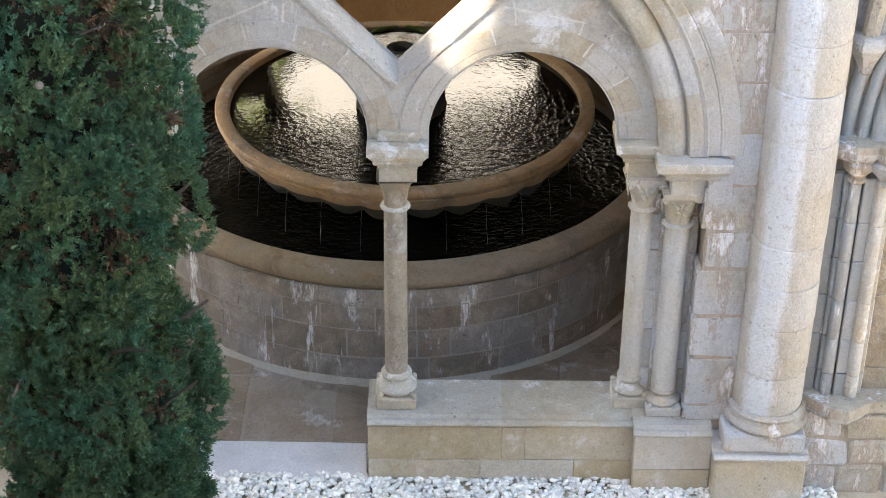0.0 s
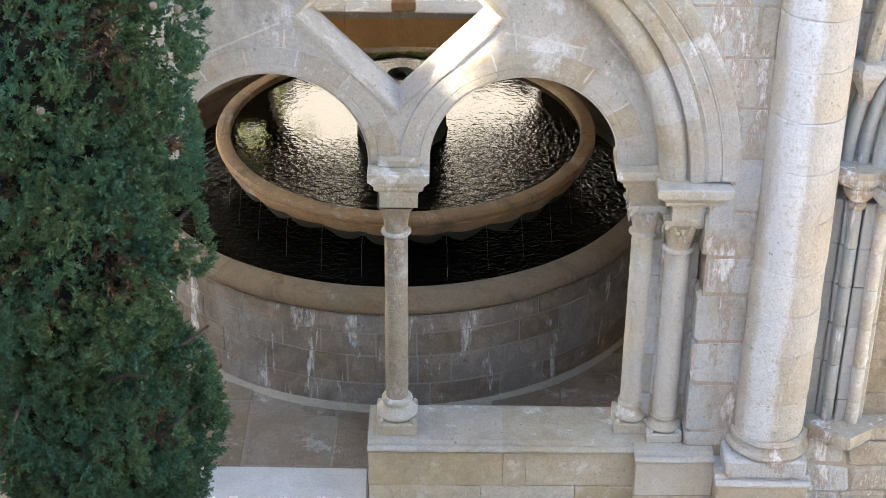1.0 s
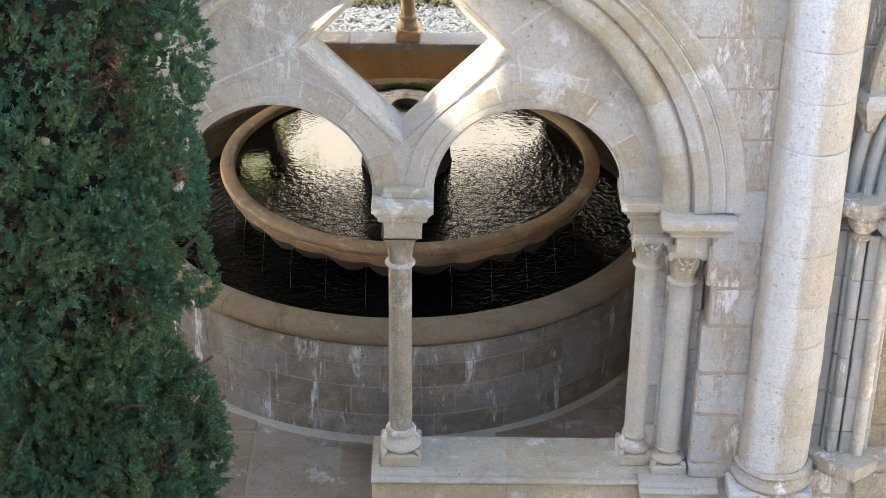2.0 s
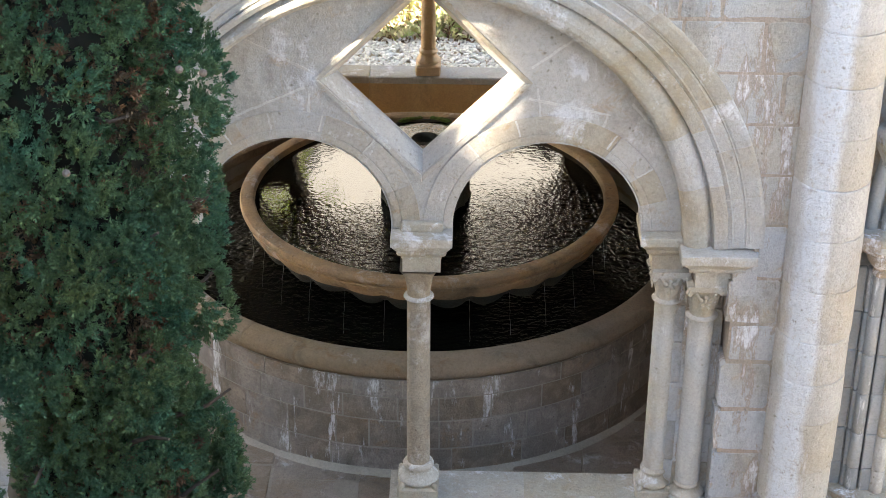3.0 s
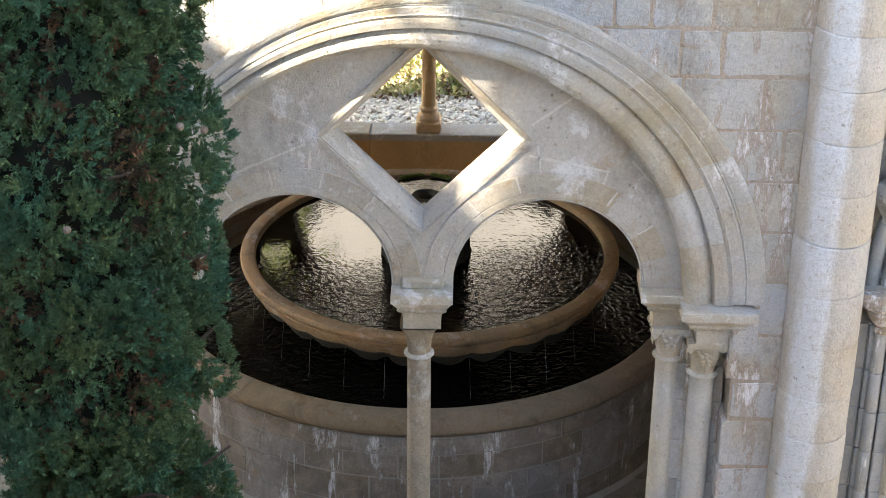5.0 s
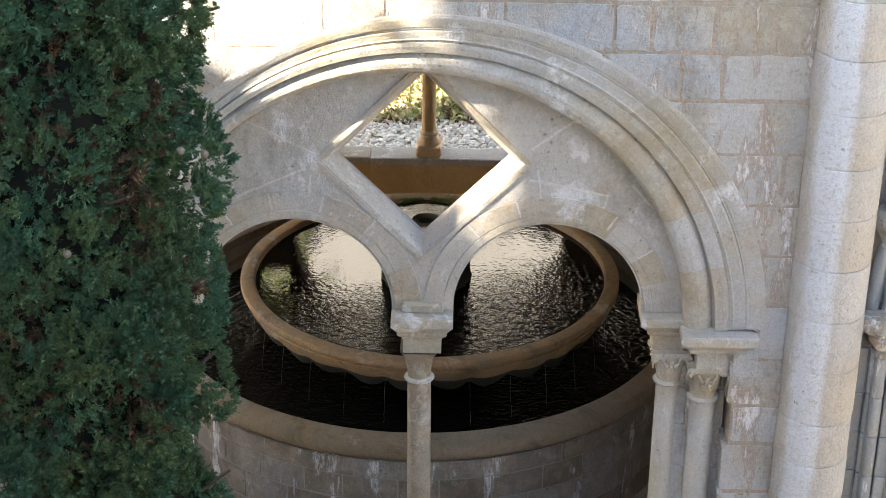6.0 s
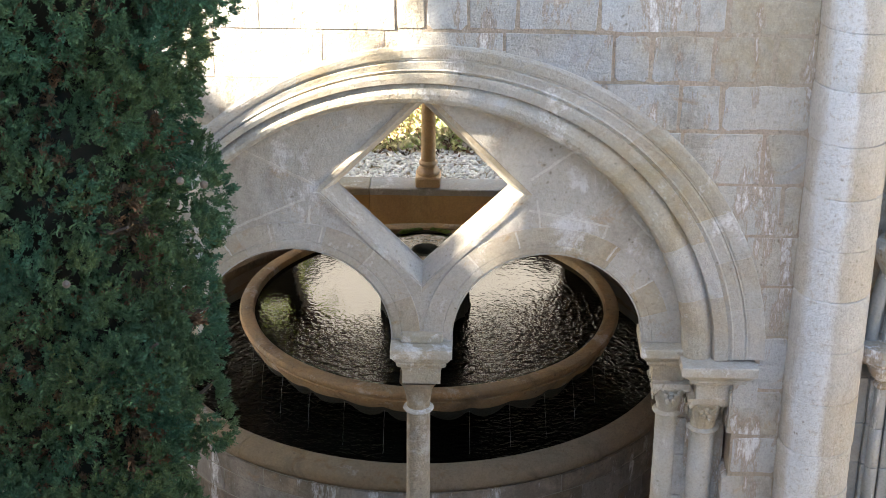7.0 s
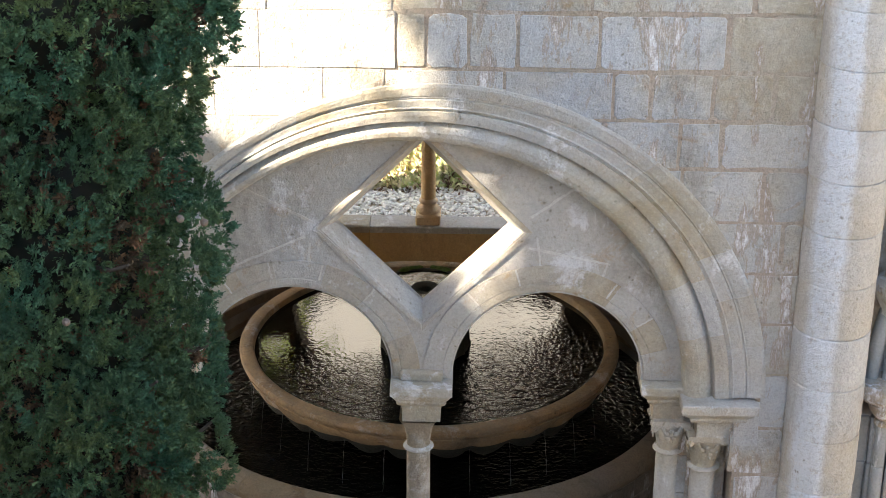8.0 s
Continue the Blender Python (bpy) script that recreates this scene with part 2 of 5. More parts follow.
def water_mat(name, scale, strength, tint=(0.004, 0.004, 0.003), ior=1.33, calm=None, rings=0.5):
    """Dark water: rings that spread from the middle and small crossing ripples. calm: weights of x, of y and a start, by which the ripples die away."""
    m = bpy.data.materials.new(name)
    m.use_nodes = True
    n, l = m.node_tree.nodes, m.node_tree.links
    bsdf = n["Principled BSDF"]
    bsdf.inputs["Base Color"].default_value = (*tint, 1)
    bsdf.inputs["Roughness"].default_value = 0.02
    bsdf.inputs["IOR"].default_value = ior
    geo = n.new("ShaderNodeNewGeometry")
    mp = n.new("ShaderNodeMapping")
    mp.inputs["Location"].default_value = (-DCX, -DCY, 0)
    l.new(geo.outputs["Position"], mp.inputs[0])

    def math_node(op, a, b_):
        x = n.new("ShaderNodeMath")
        x.operation = op
        for sock, v in zip(x.inputs, (a, b_)):
            if isinstance(v, (int, float)):
                sock.default_value = v
            else:
                l.new(v, sock)
        return x.outputs[0]

    w = n.new("ShaderNodeTexWave")
    w.wave_type, w.rings_direction = "RINGS", "Z"
    w.inputs["Scale"].default_value, w.inputs["Distortion"].default_value = 4.0, 9.0
    w.inputs["Detail"].default_value, w.inputs["Detail Scale"].default_value = 3.0, 3.0
    l.new(mp.outputs[0], w.inputs["Vector"])
    t = n.new("ShaderNodeTexNoise")
    t.inputs["Scale"].default_value, t.inputs["Detail"].default_value = scale, 3
    t.inputs["Roughness"].default_value = 0.55
    drawn = n.new("ShaderNodeMapping")
    drawn.inputs["Scale"].default_value = (0.6, 1.25, 1.0)
    l.new(geo.outputs["Position"], drawn.inputs[0])
    l.new(drawn.outputs[0], t.inputs["Vector"])
    height = math_node("ADD", math_node("MULTIPLY", w.outputs["Fac"], rings), t.outputs["Fac"])
    b = n.new("ShaderNodeBump")
    b.inputs["Distance"].default_value = 0.02
    if calm:
        sep = n.new("ShaderNodeSeparateXYZ")
        l.new(mp.outputs[0], sep.inputs[0])
        u = math_node("ADD", math_node("MULTIPLY", sep.outputs[0], calm[0]), math_node("MULTIPLY", sep.outputs[1], calm[1]))
        wide = n.new("ShaderNodeTexNoise")
        wide.inputs["Scale"].default_value = 2.2
        l.new(geo.outputs["Position"], wide.inputs["Vector"])
        u = math_node("ADD", u, math_node("MULTIPLY", wide.outputs["Fac"], 0.35))
        mr = n.new("ShaderNodeMapRange")
        mr.interpolation_type = "SMOOTHSTEP"
        mr.inputs["From Min"].default_value, mr.inputs["From Max"].default_value = calm[2], calm[2] + 1.0
        mr.inputs["To Min"].default_value, mr.inputs["To Max"].default_value = strength * 0.06, strength
        l.new(u, mr.inputs[0])
        l.new(mr.outputs[0], b.inputs["Strength"])
    else:
        b.inputs["Strength"].default_value = strength
    l.new(height, b.inputs["Height"])
    l.new(b.outputs[0], bsdf.inputs["Normal"])
    return m


CX, CY = -0.305, 13.28
DCX, DCY = -0.338, 13.25  # the tufa drum
LCX, LCY = -0.375, 13.25  # the lower basin stands a little off the axis of the bowl
WATER = water_mat("basin_water", 17.0, 0.36, ior=1.45, calm=(0.24, -0.85, -0.12), rings=0.3)
WATER_TOP = water_mat("spring_water", 26.0, 0.16, ior=1.5, rings=0.3)
WATER_LOW = water_mat("lower_water", 15.0, 0.95, ior=1.45, rings=0.2)
stream_m = bpy.data.materials.new("falling_water")
stream_m.use_nodes = True
sb = stream_m.node_tree.nodes["Principled BSDF"]
sb.inputs["Base Color"].default_value = (0.36, 0.36, 0.34, 1)
sb.inputs["Roughness"].default_value = 0.1
sb.inputs["Transmission Weight"].default_value = 0.35
sb.inputs["IOR"].default_value = 1.33


# ---- mesh helpers ----
def mesh_of(name, verts, faces, material, smooth=False):
    me = bpy.data.meshes.new(name)
    me.from_pydata([tuple(v) for v in verts], [], [tuple(f) for f in faces])
    me.materials.append(material)
    if smooth:
        me.polygons.foreach_set("use_smooth", [True] * len(me.polygons))
    me.update()
    return me


def piece(name, verts, faces, material, parent=None, label="", smooth=False):
    ob = new(name, mesh_of(name, verts, faces, material, smooth))
    if parent is not None:
        ob.parent = parent
    if label:
        ob["label"] = label
    return ob


def part(name, bm, material, parent=None, label="", smooth=False):
    bmesh.ops.recalc_face_normals(bm, faces=bm.faces[:])
    me = bpy.data.meshes.new(name)
    bm.to_mesh(me)
    bm.free()
    me.materials.append(material)
    if smooth:
        me.polygons.foreach_set("use_smooth", [True] * len(me.polygons))
        me.set_sharp_from_angle(angle=radians(38))
    ob = new(name, me)
    if parent is not None:
        ob.parent = parent
    if label:
        ob["label"] = label
    return ob


def thing(name, label, category, group="", kind=""):
    return tagged(new(name), label, category, group, kind)


rng = random.Random(4)


def box_geo(x0, x1, y0, y1, z0, z1, c=0.006, jit=0.0):
    """A block with chamfered, slightly uneven edges: 24 corners."""
    vs, idx = [], {}
    for ix, x in enumerate((x0, x1)):
        for iy, y in enumerate((y0, y1)):
            for iz, z in enumerate((z0, z1)):
                sx, sy, sz = (1 - 2 * ix), (1 - 2 * iy), (1 - 2 * iz)
                q = [rng.uniform(-jit, jit) for _ in range(3)]
                cc = c * rng.uniform(0.6, 1.8) if jit else c
                for ax in range(3):
                    v = [x + q[0], y + q[1], z + q[2]]
                    for a, s in zip(range(3), (sx, sy, sz)):
                        if a != ax:
                            v[a] += s * cc
                    idx[ix, iy, iz, ax] = len(vs)
                    vs.append(v)
    fs = []
    for ax in range(3):
        a, b = [k for k in range(3) if k != ax]
        for e in (0, 1):
            loop = []
            for u, w in ((0, 0), (1, 0), (1, 1), (0, 1)):
                k = [0, 0, 0]
                k[ax], k[a], k[b] = e, u, w
                loop.append(idx[(*k, ax)])
            fs.append(loop)
    for ax in range(3):
        a, b = [k for k in range(3) if k != ax]
        for u in (0, 1):
            for w in (0, 1):
                k0, k1 = [0, 0, 0], [0, 0, 0]
                k0[ax], k1[ax] = 0, 1
                k0[a] = k1[a] = u
                k0[b] = k1[b] = w
                fs.append([idx[(*k0, a)], idx[(*k1, a)], idx[(*k1, b)], idx[(*k0, b)]])
    for ix in (0, 1):
        for iy in (0, 1):
            for iz in (0, 1):
                fs.append([idx[ix, iy, iz, 0], idx[ix, iy, iz, 1], idx[ix, iy, iz, 2]])
    return vs, fs


def add_geo(bm, vs, fs):
    bv = [bm.verts.new(v) for v in vs]
    for f in fs:
        bm.faces.new([bv[i] for i in f])


def box_part(name, x0, x1, y0, y1, z0, z1, material, parent=None, c=0.006, jit=0.0, label=""):
    bm = bmesh.new()
    add_geo(bm, *box_geo(x0, x1, y0, y1, z0, z1, c, jit))
    return part(name, bm, material, parent, label)


def lathe(bm, profile, cx, cy, seg=48, a0=0.0, a1=2 * math.pi, wobble=0.0, closed=False):
    """Turns (radius, height) points round the upright axis at cx, cy. closed: the profile is a loop."""
    full = abs(a1 - a0 - 2 * math.pi) < 1e-6
    cols = []
    for i in range(seg if full else seg + 1):
        a = a0 + (a1 - a0) * i / seg
        w = 1 + wobble * noise.noise(Vector((math.cos(a) * 3, math.sin(a) * 3, 0)))
        cols.append([bm.verts.new((cx + r * w * math.cos(a), cy + r * w * math.sin(a), z)) for r, z in profile])
    n = len(profile)
    for i in range(len(cols) if full else len(cols) - 1):
        p, q = cols[i], cols[(i + 1) % len(cols)]
        for k in range(n if closed else n - 1):
            bm.faces.new((p[k], q[k], q[(k + 1) % n], p[(k + 1) % n]))
    if not full and closed:
        bm.faces.new(cols[0])
        bm.faces.new(cols[-1][::-1])


def prism(poly, y0, y1, c=0.006):
    """Stone of outline poly (x, z) between the planes y0 (front) and y1, its front arris worn."""
    mx = sum(p[0] for p in poly) / len(poly)
    mz = sum(p[1] for p in poly) / len(poly)
    inner = []
    for x, z in poly:
        d = math.hypot(mx - x, mz - z) or 1
        inner.append((x + (mx - x) / d * c * 1.4, z + (mz - z) / d * c * 1.4))
    n = len(poly)
    vs = [(x, y0, z) for x, z in inner] + [(x, y0 + c, z) for x, z in poly] + [(x, y1, z) for x, z in poly]
    fs = [list(range(n)), list(range(2 * n, 3 * n))[::-1]]
    for i in range(n):
        j = (i + 1) % n
        fs.append([i + n, j + n, j, i])
        fs.append([i + 2 * n, j + 2 * n, j + n, i + n])
    return vs, fs


def sweep_ring(profile, t0, t1, steps, centre):
    """A piece of an arch: closed (radius, y) profile swept from angle t0 to t1; centre(radius) gives the x and z of its centre."""
    vs, fs = [], []
    n = len(profile)
    for i in range(steps + 1):
        t = t0 + (t1 - t0) * i / steps
        for r, y in profile:
            cx, cz = centre(r)
            vs.append((cx + r * math.cos(t), y, cz + r * math.sin(t)))
    for i in range(steps):
        for k in range(n):
            fs.append([i * n + k, i * n + (k + 1) % n, (i + 1) * n + (k + 1) % n, (i + 1) * n + k])
    fs.append(list(range(n))[::-1])
    fs.append([steps * n + k for k in range(n)])
    return vs, fs


# ---- setting ----
AX = -0.30  # the middle of the bay
FRONT = 9.90  # face of the ashlar
gr = bmesh.new()
for x0, x1, y0, y1 in ((-400, 400, -400, 400),):
    add_geo(gr, [(x0, y0, -0.02), (x1, y0, -0.02), (x1, y1, -0.02), (x0, y1, -0.02)], [(0, 1, 2, 3)])
tagged(part("ground", gr, SOIL), "pale dusty garden soil round the cloister pavilion", "ground", kind="structure")


def arch_top(x, cx, cz, r):
    d = r * r - (x - cx) ** 2
    return cz + math.sqrt(d) if d > 0 else -9.0


# courses of the upper wall and the pier: heights, then joints along each course
wall = thing("wall_front", "pale weathered limestone ashlar wall over the pointed traceried bay", "wall", kind="structure")
HC, HR = (-0.19, 2.60), 2.05
poly_pts = [(2.05, 0.3), (2.05, 7.0), (-4.2, 7.0), (-4.2, 0.3), (-2.30, 0.3)]
arc = [(HC[0] + (HR - 0.03) * math.cos(a), HC[1] + (HR - 0.03) * math.sin(a)) for a in [math.pi * (1 - i / 40) for i in range(41)]]
bm = bmesh.new()
loop = poly_pts[:4] + [(arc[0][0], 0.3)] + arc + [(1.84, 2.35), (1.72, 2.35), (1.72, 0.3)]
v = [bm.verts.new((x, FRONT + 0.004, z)) for x, z in loop]
es = [bm.edges.new((v[i], v[(i + 1) % len(v)])) for i in range(len(v))]
bmesh.ops.triangle_fill(bm, use_beauty=True, edges=es)
ret = bmesh.ops.extrude_face_region(bm, geom=bm.faces[:])
bmesh.ops.translate(bm, vec=(0, 0.6, 0), verts=[g for g in ret["geom"] if isinstance(g, bmesh.types.BMVert)])
part("core", bm, MORTAR, wall, "pale lime mortar")

COURSES = [0.54, 0.68, 1.074, 1.405, 1.784, 2.065, 2.41, 2.79, 3.14, 3.483, 3.82, 4.159, 4.461, 4.764, 5.11, 5.45, 5.8, 6.15, 6.6, 7.0]
JOINTS = {5.11: (-0.26, -0.01, 0.27, 0.75, 1.49), 4.764: (-0.5, 0.2, 0.84, 1.06, 1.43, 1.78), 4.461: (1.49,), 4.159: (1.76,), 3.82: (1.9,)}


def ragged(r, x0, x1, z0, z1, raggedness=1.0):
    """Outline of a worn block: blunted corners and uneven sides."""
    j = lambda k=0.011 * raggedness: r.uniform(-k, k * 0.35)
    c = r.uniform(0.008, 0.034) * raggedness
    n = max(2, int((x1 - x0) / 0.12))
    pts = [(x0 + c + (x1 - x0 - 2 * c) * i / n, z0 - j()) for i in range(n + 1)]
    pts += [(x1 + j(), z0 + c), (x1 + j(), (z0 + z1) / 2), (x1 + j(), z1 - c)]
    pts += [(x1 - c - (x1 - x0 - 2 * c) * i / n, z1 + j()) for i in range(n + 1)]
    pts += [(x0 - j(), z1 - c), (x0 - j(), (z0 + z1) / 2), (x0 - j(), z0 + c)]
    return pts


def wall_stones():
    r = random.Random(11)
    for z0, z1 in zip(COURSES, COURSES[1:]):
        x_end = 2.03
        x = -4.15
        xs = [x]
        while x < x_end - 0.25:
            x += r.choice((0.25, 0.36, 0.5, 0.62, 0.85)) * r.uniform(0.85, 1.15)
            xs.append(min(x, x_end))
        if xs[-1] < x_end:
            xs[-1] = x_end
        if z1 in JOINTS:
            xs = [e for e in xs if e < JOINTS[z1][0] - 0.15] + list(JOINTS[z1]) + [x_end]
        for a, b in zip(xs, xs[1:]):
            # left of -0.3 joints are closed: sun glare over them put into the shape
            raggedness = 1.0 if b > -0.3 else 0.15
            g = 0.010 if raggedness == 1.0 else 0.001
            x0, x1, q0, q1 = a + g, b - g, z0 + g, z1 - g
            face = FRONT + r.uniform(-0.006, 0.001)
            low = 1.685
            if z1 <= 2.42:  # the pier alone stands below the springing
                if x1 < low + 0.05 and x1 > -2.35:
                    continue
                if x1 > -2.35:
                    x0 = max(x0, low)
                if x0 < -2.3 < x1:
                    x1 = -2.31
                poly = ragged(r, x0, x1, q0, q1, raggedness)
            else:
                pts = sorted({x0, x1, *[x0 + (x1 - x0) * i / 10 for i in range(11)], *[e for e in (HC[0] - HR, HC[0] + HR) if x0 < e < x1]})
                lower = [(px, max(q0, arch_top(px, *HC, HR))) for px in pts]
                lower = [(px, pz) for px, pz in lower if pz < q1 - 0.01]
                if len(lower) < 2 or lower[-1][0] - lower[0][0] < 0.03:
                    continue
                if abs(lower[0][0] - lower[-1][0]) > 0.03 and all(pz == q0 for _, pz in lower):
                    poly = ragged(r, lower[0][0], lower[-1][0], q0, q1, raggedness)
                else:
                    poly = lower + [(lower[-1][0], q1), (lower[0][0], q1)]
            vs, fs = prism(poly, face, FRONT + (0.24 if z1 <= 2.42 and x0 > 1.6 else 0.05), 0.003)
            piece("ashlar", [(vx + r.uniform(-0.002, 0.002), vy, vz + r.uniform(-0.002, 0.002)) for vx, vy, vz in vs], fs, STONE, wall)


# the moulded great arch: two orders of voussoirs
great_arch = thing("moulded_arch", "wide round limestone arch with rolls and hollows in two orders", "arch", kind="structure")


def arch_centre(r):
    u = min(1.0, max(0.0, (r - 1.74) / 0.31))
    return -0.343 + 0.152 * u, 2.555 + 0.045 * u


INNER = [(1.727, 10.240), (1.727, 10.005), (1.733, 9.975), (1.749, 9.950), (1.771, 9.935), (1.798, 9.930), (1.824, 9.940), (1.842, 9.955), (1.851, 9.970), (1.855, 9.955), (1.860, 9.920), (1.895, 9.910), (1.917, 9.910), (1.922, 10.240)]
OUTER = [(1.880, 10.240), (1.880, 9.928), (1.915, 9.928), (1.934, 9.912), (1.940, 9.919), (1.954, 9.917), (1.980, 9.910), (1.989, 9.917), (1.994, 9.907), (1.998, 9.909), (2.007, 9.901), (2.033, 9.893), (2.055, 9.888), (2.074, 9.892), (2.082, 9.903), (2.082, 10.240)]


def voussoirs(profile, count, seed, z_spring):
    r = random.Random(seed)
    rm = sum(p[0] for p in profile) / len(profile)
    a0 = math.asin((z_spring - 2.55) / rm)
    cuts = [a0 + (math.pi - 2 * a0) * (i + (r.uniform(-0.25, 0.25) if 0 < i < count else 0)) / count for i in range(count + 1)]
    for s, e in zip(cuts, cuts[1:]):
        d = r.uniform(-0.0012, 0.0012)
        vs, fs = sweep_ring([(p, y + d) for p, y in profile], s + 0.0003, e - 0.0003, 7, arch_centre)
        piece("voussoir", vs, fs, STONE_FINE, great_arch)


# plate tracery: two small arches and a pierced lozenge
tracery = thing("plate_tracery", "limestone plate tracery with twin round arches and a lozenge opening", "tracery", kind="structure")
TF, TB = 10.10, 10.28
LX, LZ, LO, LI = -0.28, 3.65, 0.63, 0.545
SUBS = ((-1.092, 2.638, 0.616), (0.52, 2.642, 0.603))


def build_tracery():
    b = bmesh.new()
    big = [(-0.343 + 1.78 * math.cos(t), 2.53 + 1.78 * math.sin(t)) for t in [math.radians(3) + math.radians(174) * i / 60 for i in range(61)]]
    loop2 = big[:]
    for cx, cz, r in SUBS:
        loop2.append((cx - r, 2.60))
        loop2 += [(cx + r * math.cos(math.pi * (1 - i / 32)), cz + r * math.sin(math.pi * (1 - i / 32))) for i in range(33)]
        loop2.append((cx + r, 2.60))
    loz = [(LX + LO, LZ), (LX, LZ + LO), (LX - LO, LZ), (LX, LZ - LO)]
    edges = []
    lv = []
    for lp in (loop2, loz):
        vv = [b.verts.new((x, TF, z)) for x, z in lp]
        lv.append(vv)
        edges += [b.edges.new((vv[i], vv[(i + 1) % len(vv)])) for i in range(len(vv))]
    bmesh.ops.triangle_fill(b, use_beauty=True, edges=edges)
    # reveal of the lozenge: a splay, then a straight edge
    ring2 = [b.verts.new((LX + (x - LX) * LI / LO, TF + 0.13, LZ + (z - LZ) * LI / LO)) for x, z in loz]
    ring3 = [b.verts.new((v_.co.x, TB, v_.co.z)) for v_ in ring2]
    for i in range(4):
        j = (i + 1) % 4
        b.faces.new((lv[1][i], lv[1][j], ring2[j], ring2[i]))
        b.faces.new((ring2[i], ring2[j], ring3[j], ring3[i]))
    # soffits and back
    back = [b.verts.new((v_.co.x, TB, v_.co.z)) for v_ in lv[0]]
    n = len(back)
    eb = []
    for i in range(n):
        j = (i + 1) % n
        b.faces.new((lv[0][i], lv[0][j], back[j], back[i]))
        eb.append(b.edges.get((back[i], back[j])))
    eb += [b.edges.get((ring3[i], ring3[(i + 1) % 4])) for i in range(4)]
    bmesh.ops.triangle_fill(b, use_beauty=True, edges=eb)
    part("plate", b, TRACERY, tracery)
    # raised fillet round the lozenge
    for k in range(4):
        p, q = loz[k], loz[(k + 1) % 4]
        s0, s1 = (LO + 0.05) / LO, (LO + 0.012) / LO
        out = [(LX + (x - LX) * s0, LZ + (z - LZ) * s0) for x, z in (p, q)]
        inn = [(LX + (x - LX) * s1, LZ + (z - LZ) * s1) for x, z in (p, q)]
        vs, fs = prism([inn[0], out[0], out[1], inn[1]], TF - 0.012, TF + 0.02, 0.004)
        piece("fillet", vs, fs, TRACERY, tracery)
    # small arches: chamfered edge roll and voussoirs
    for cx, cz, r in SUBS:
        rr = random.Random(int(cx * 100) + 500)
        cuts = [0.0]
        while cuts[-1] < math.pi - 0.25:
            cuts.append(cuts[-1] + rr.uniform(0.28, 0.5))
        cuts[-1] = math.pi
        for s, e in zip(cuts, cuts[1:]):
            d = rr.uniform(0.0, 0.003)
            prof = [(r + 0.002, TF + 0.03), (r + 0.002, TF + 0.008), (r + 0.018, TF - 0.008 - d), (r + 0.06, TF - 0.009 - d), (r + 0.066, TF - 0.003 - d), (r + 0.07, TF - 0.008 - d), (r + 0.185, TF - 0.007 - d), (r + 0.19, TF + 0.03)]
            vs, fs = sweep_ring(prof, s + 0.0012, e - 0.0012, 6, lambda _r: (cx, cz))
            piece("voussoir", vs, fs, TRACERY, tracery)


PLATE_JOINTS = [((-0.98, 3.56), (-0.996, 3.29)), ((-1.225, 3.43), (-1.215, 3.28)), ((-0.945, 3.69), (-1.40, 3.93)), ((-1.01, 3.60), (-1.44, 3.40)), ((0.39, 3.75), (0.72, 4.0)), ((0.875, 3.44), (0.78, 3.19)), ((0.43, 3.62), (0.47, 3.32)), ((0.38, 3.545), (0.89, 3.44)), ((1.02, 3.52), (1.16, 3.36))]


def mortar_run(r, a, b_, y, half):
    """A pale uneven line of mortar from a to b_ on the face at y, a hair proud."""
    a, b_ = Vector(a), Vector(b_)
    d = b_ - a
    side = Vector((-d.y, d.x)).normalized()
    n = 9
    mid = [a + d * k / n + side * r.uniform(-0.3, 0.3) * half for k in range(n + 1)]
    up = [q + side * half * r.uniform(0.5, 1.3) for q in mid]
    dn = [q - side * half * r.uniform(0.5, 1.3) for q in mid]
    vs = [(q.x, yy, q.y) for yy in (y - 0.0025, y + 0.004) for line in (up, dn) for q in line]
    m = n + 1
    fs = []
    for k in range(n):
        fs += [(k, k + 1, m + k + 1, m + k), (2 * m + k, 2 * m + k + 1, k + 1, k), (m + k, m + k + 1, 3 * m + k + 1, 3 * m + k)]
    piece("mortar_joint", vs, fs, PALE_MORTAR, tracery)


def build_plate_joints():
    r = random.Random(17)
    for a, b_ in PLATE_JOINTS:
        mortar_run(r, a, b_, TF, 0.008)
    for (cx, cz, rad), angles in zip(SUBS, ((50, 76, 101, 124, 148), (34, 58, 83, 106, 131))):
        for t in angles:
            u = Vector((math.cos(radians(t)), math.sin(radians(t))))
            mortar_run(r, Vector((cx, cz)) + u * (rad + 0.07), Vector((cx, cz)) + u * (rad + 0.185), TF - 0.010, 0.006)


# ---- columns ----
def square_stack(bm, rows, cx, cy, dy=None):
    """Stacked square mouldings: rows of (half width, height), closed at both ends."""
    rings = []
    for h, z in rows:
        hy = h if dy is None else h + dy
        rings.append([bm.verts.new((cx + sx * h, cy + sy * hy, z)) for sx, sy in ((-1, -1), (1, -1), (1, 1), (-1, 1))])
    for p, q in zip(rings, rings[1:]):
        for i in range(4):
            bm.faces.new((p[i], p[(i + 1) % 4], q[(i + 1) % 4], q[i]))
    bm.faces.new(rings[0][::-1])
    bm.faces.new(rings[-1])


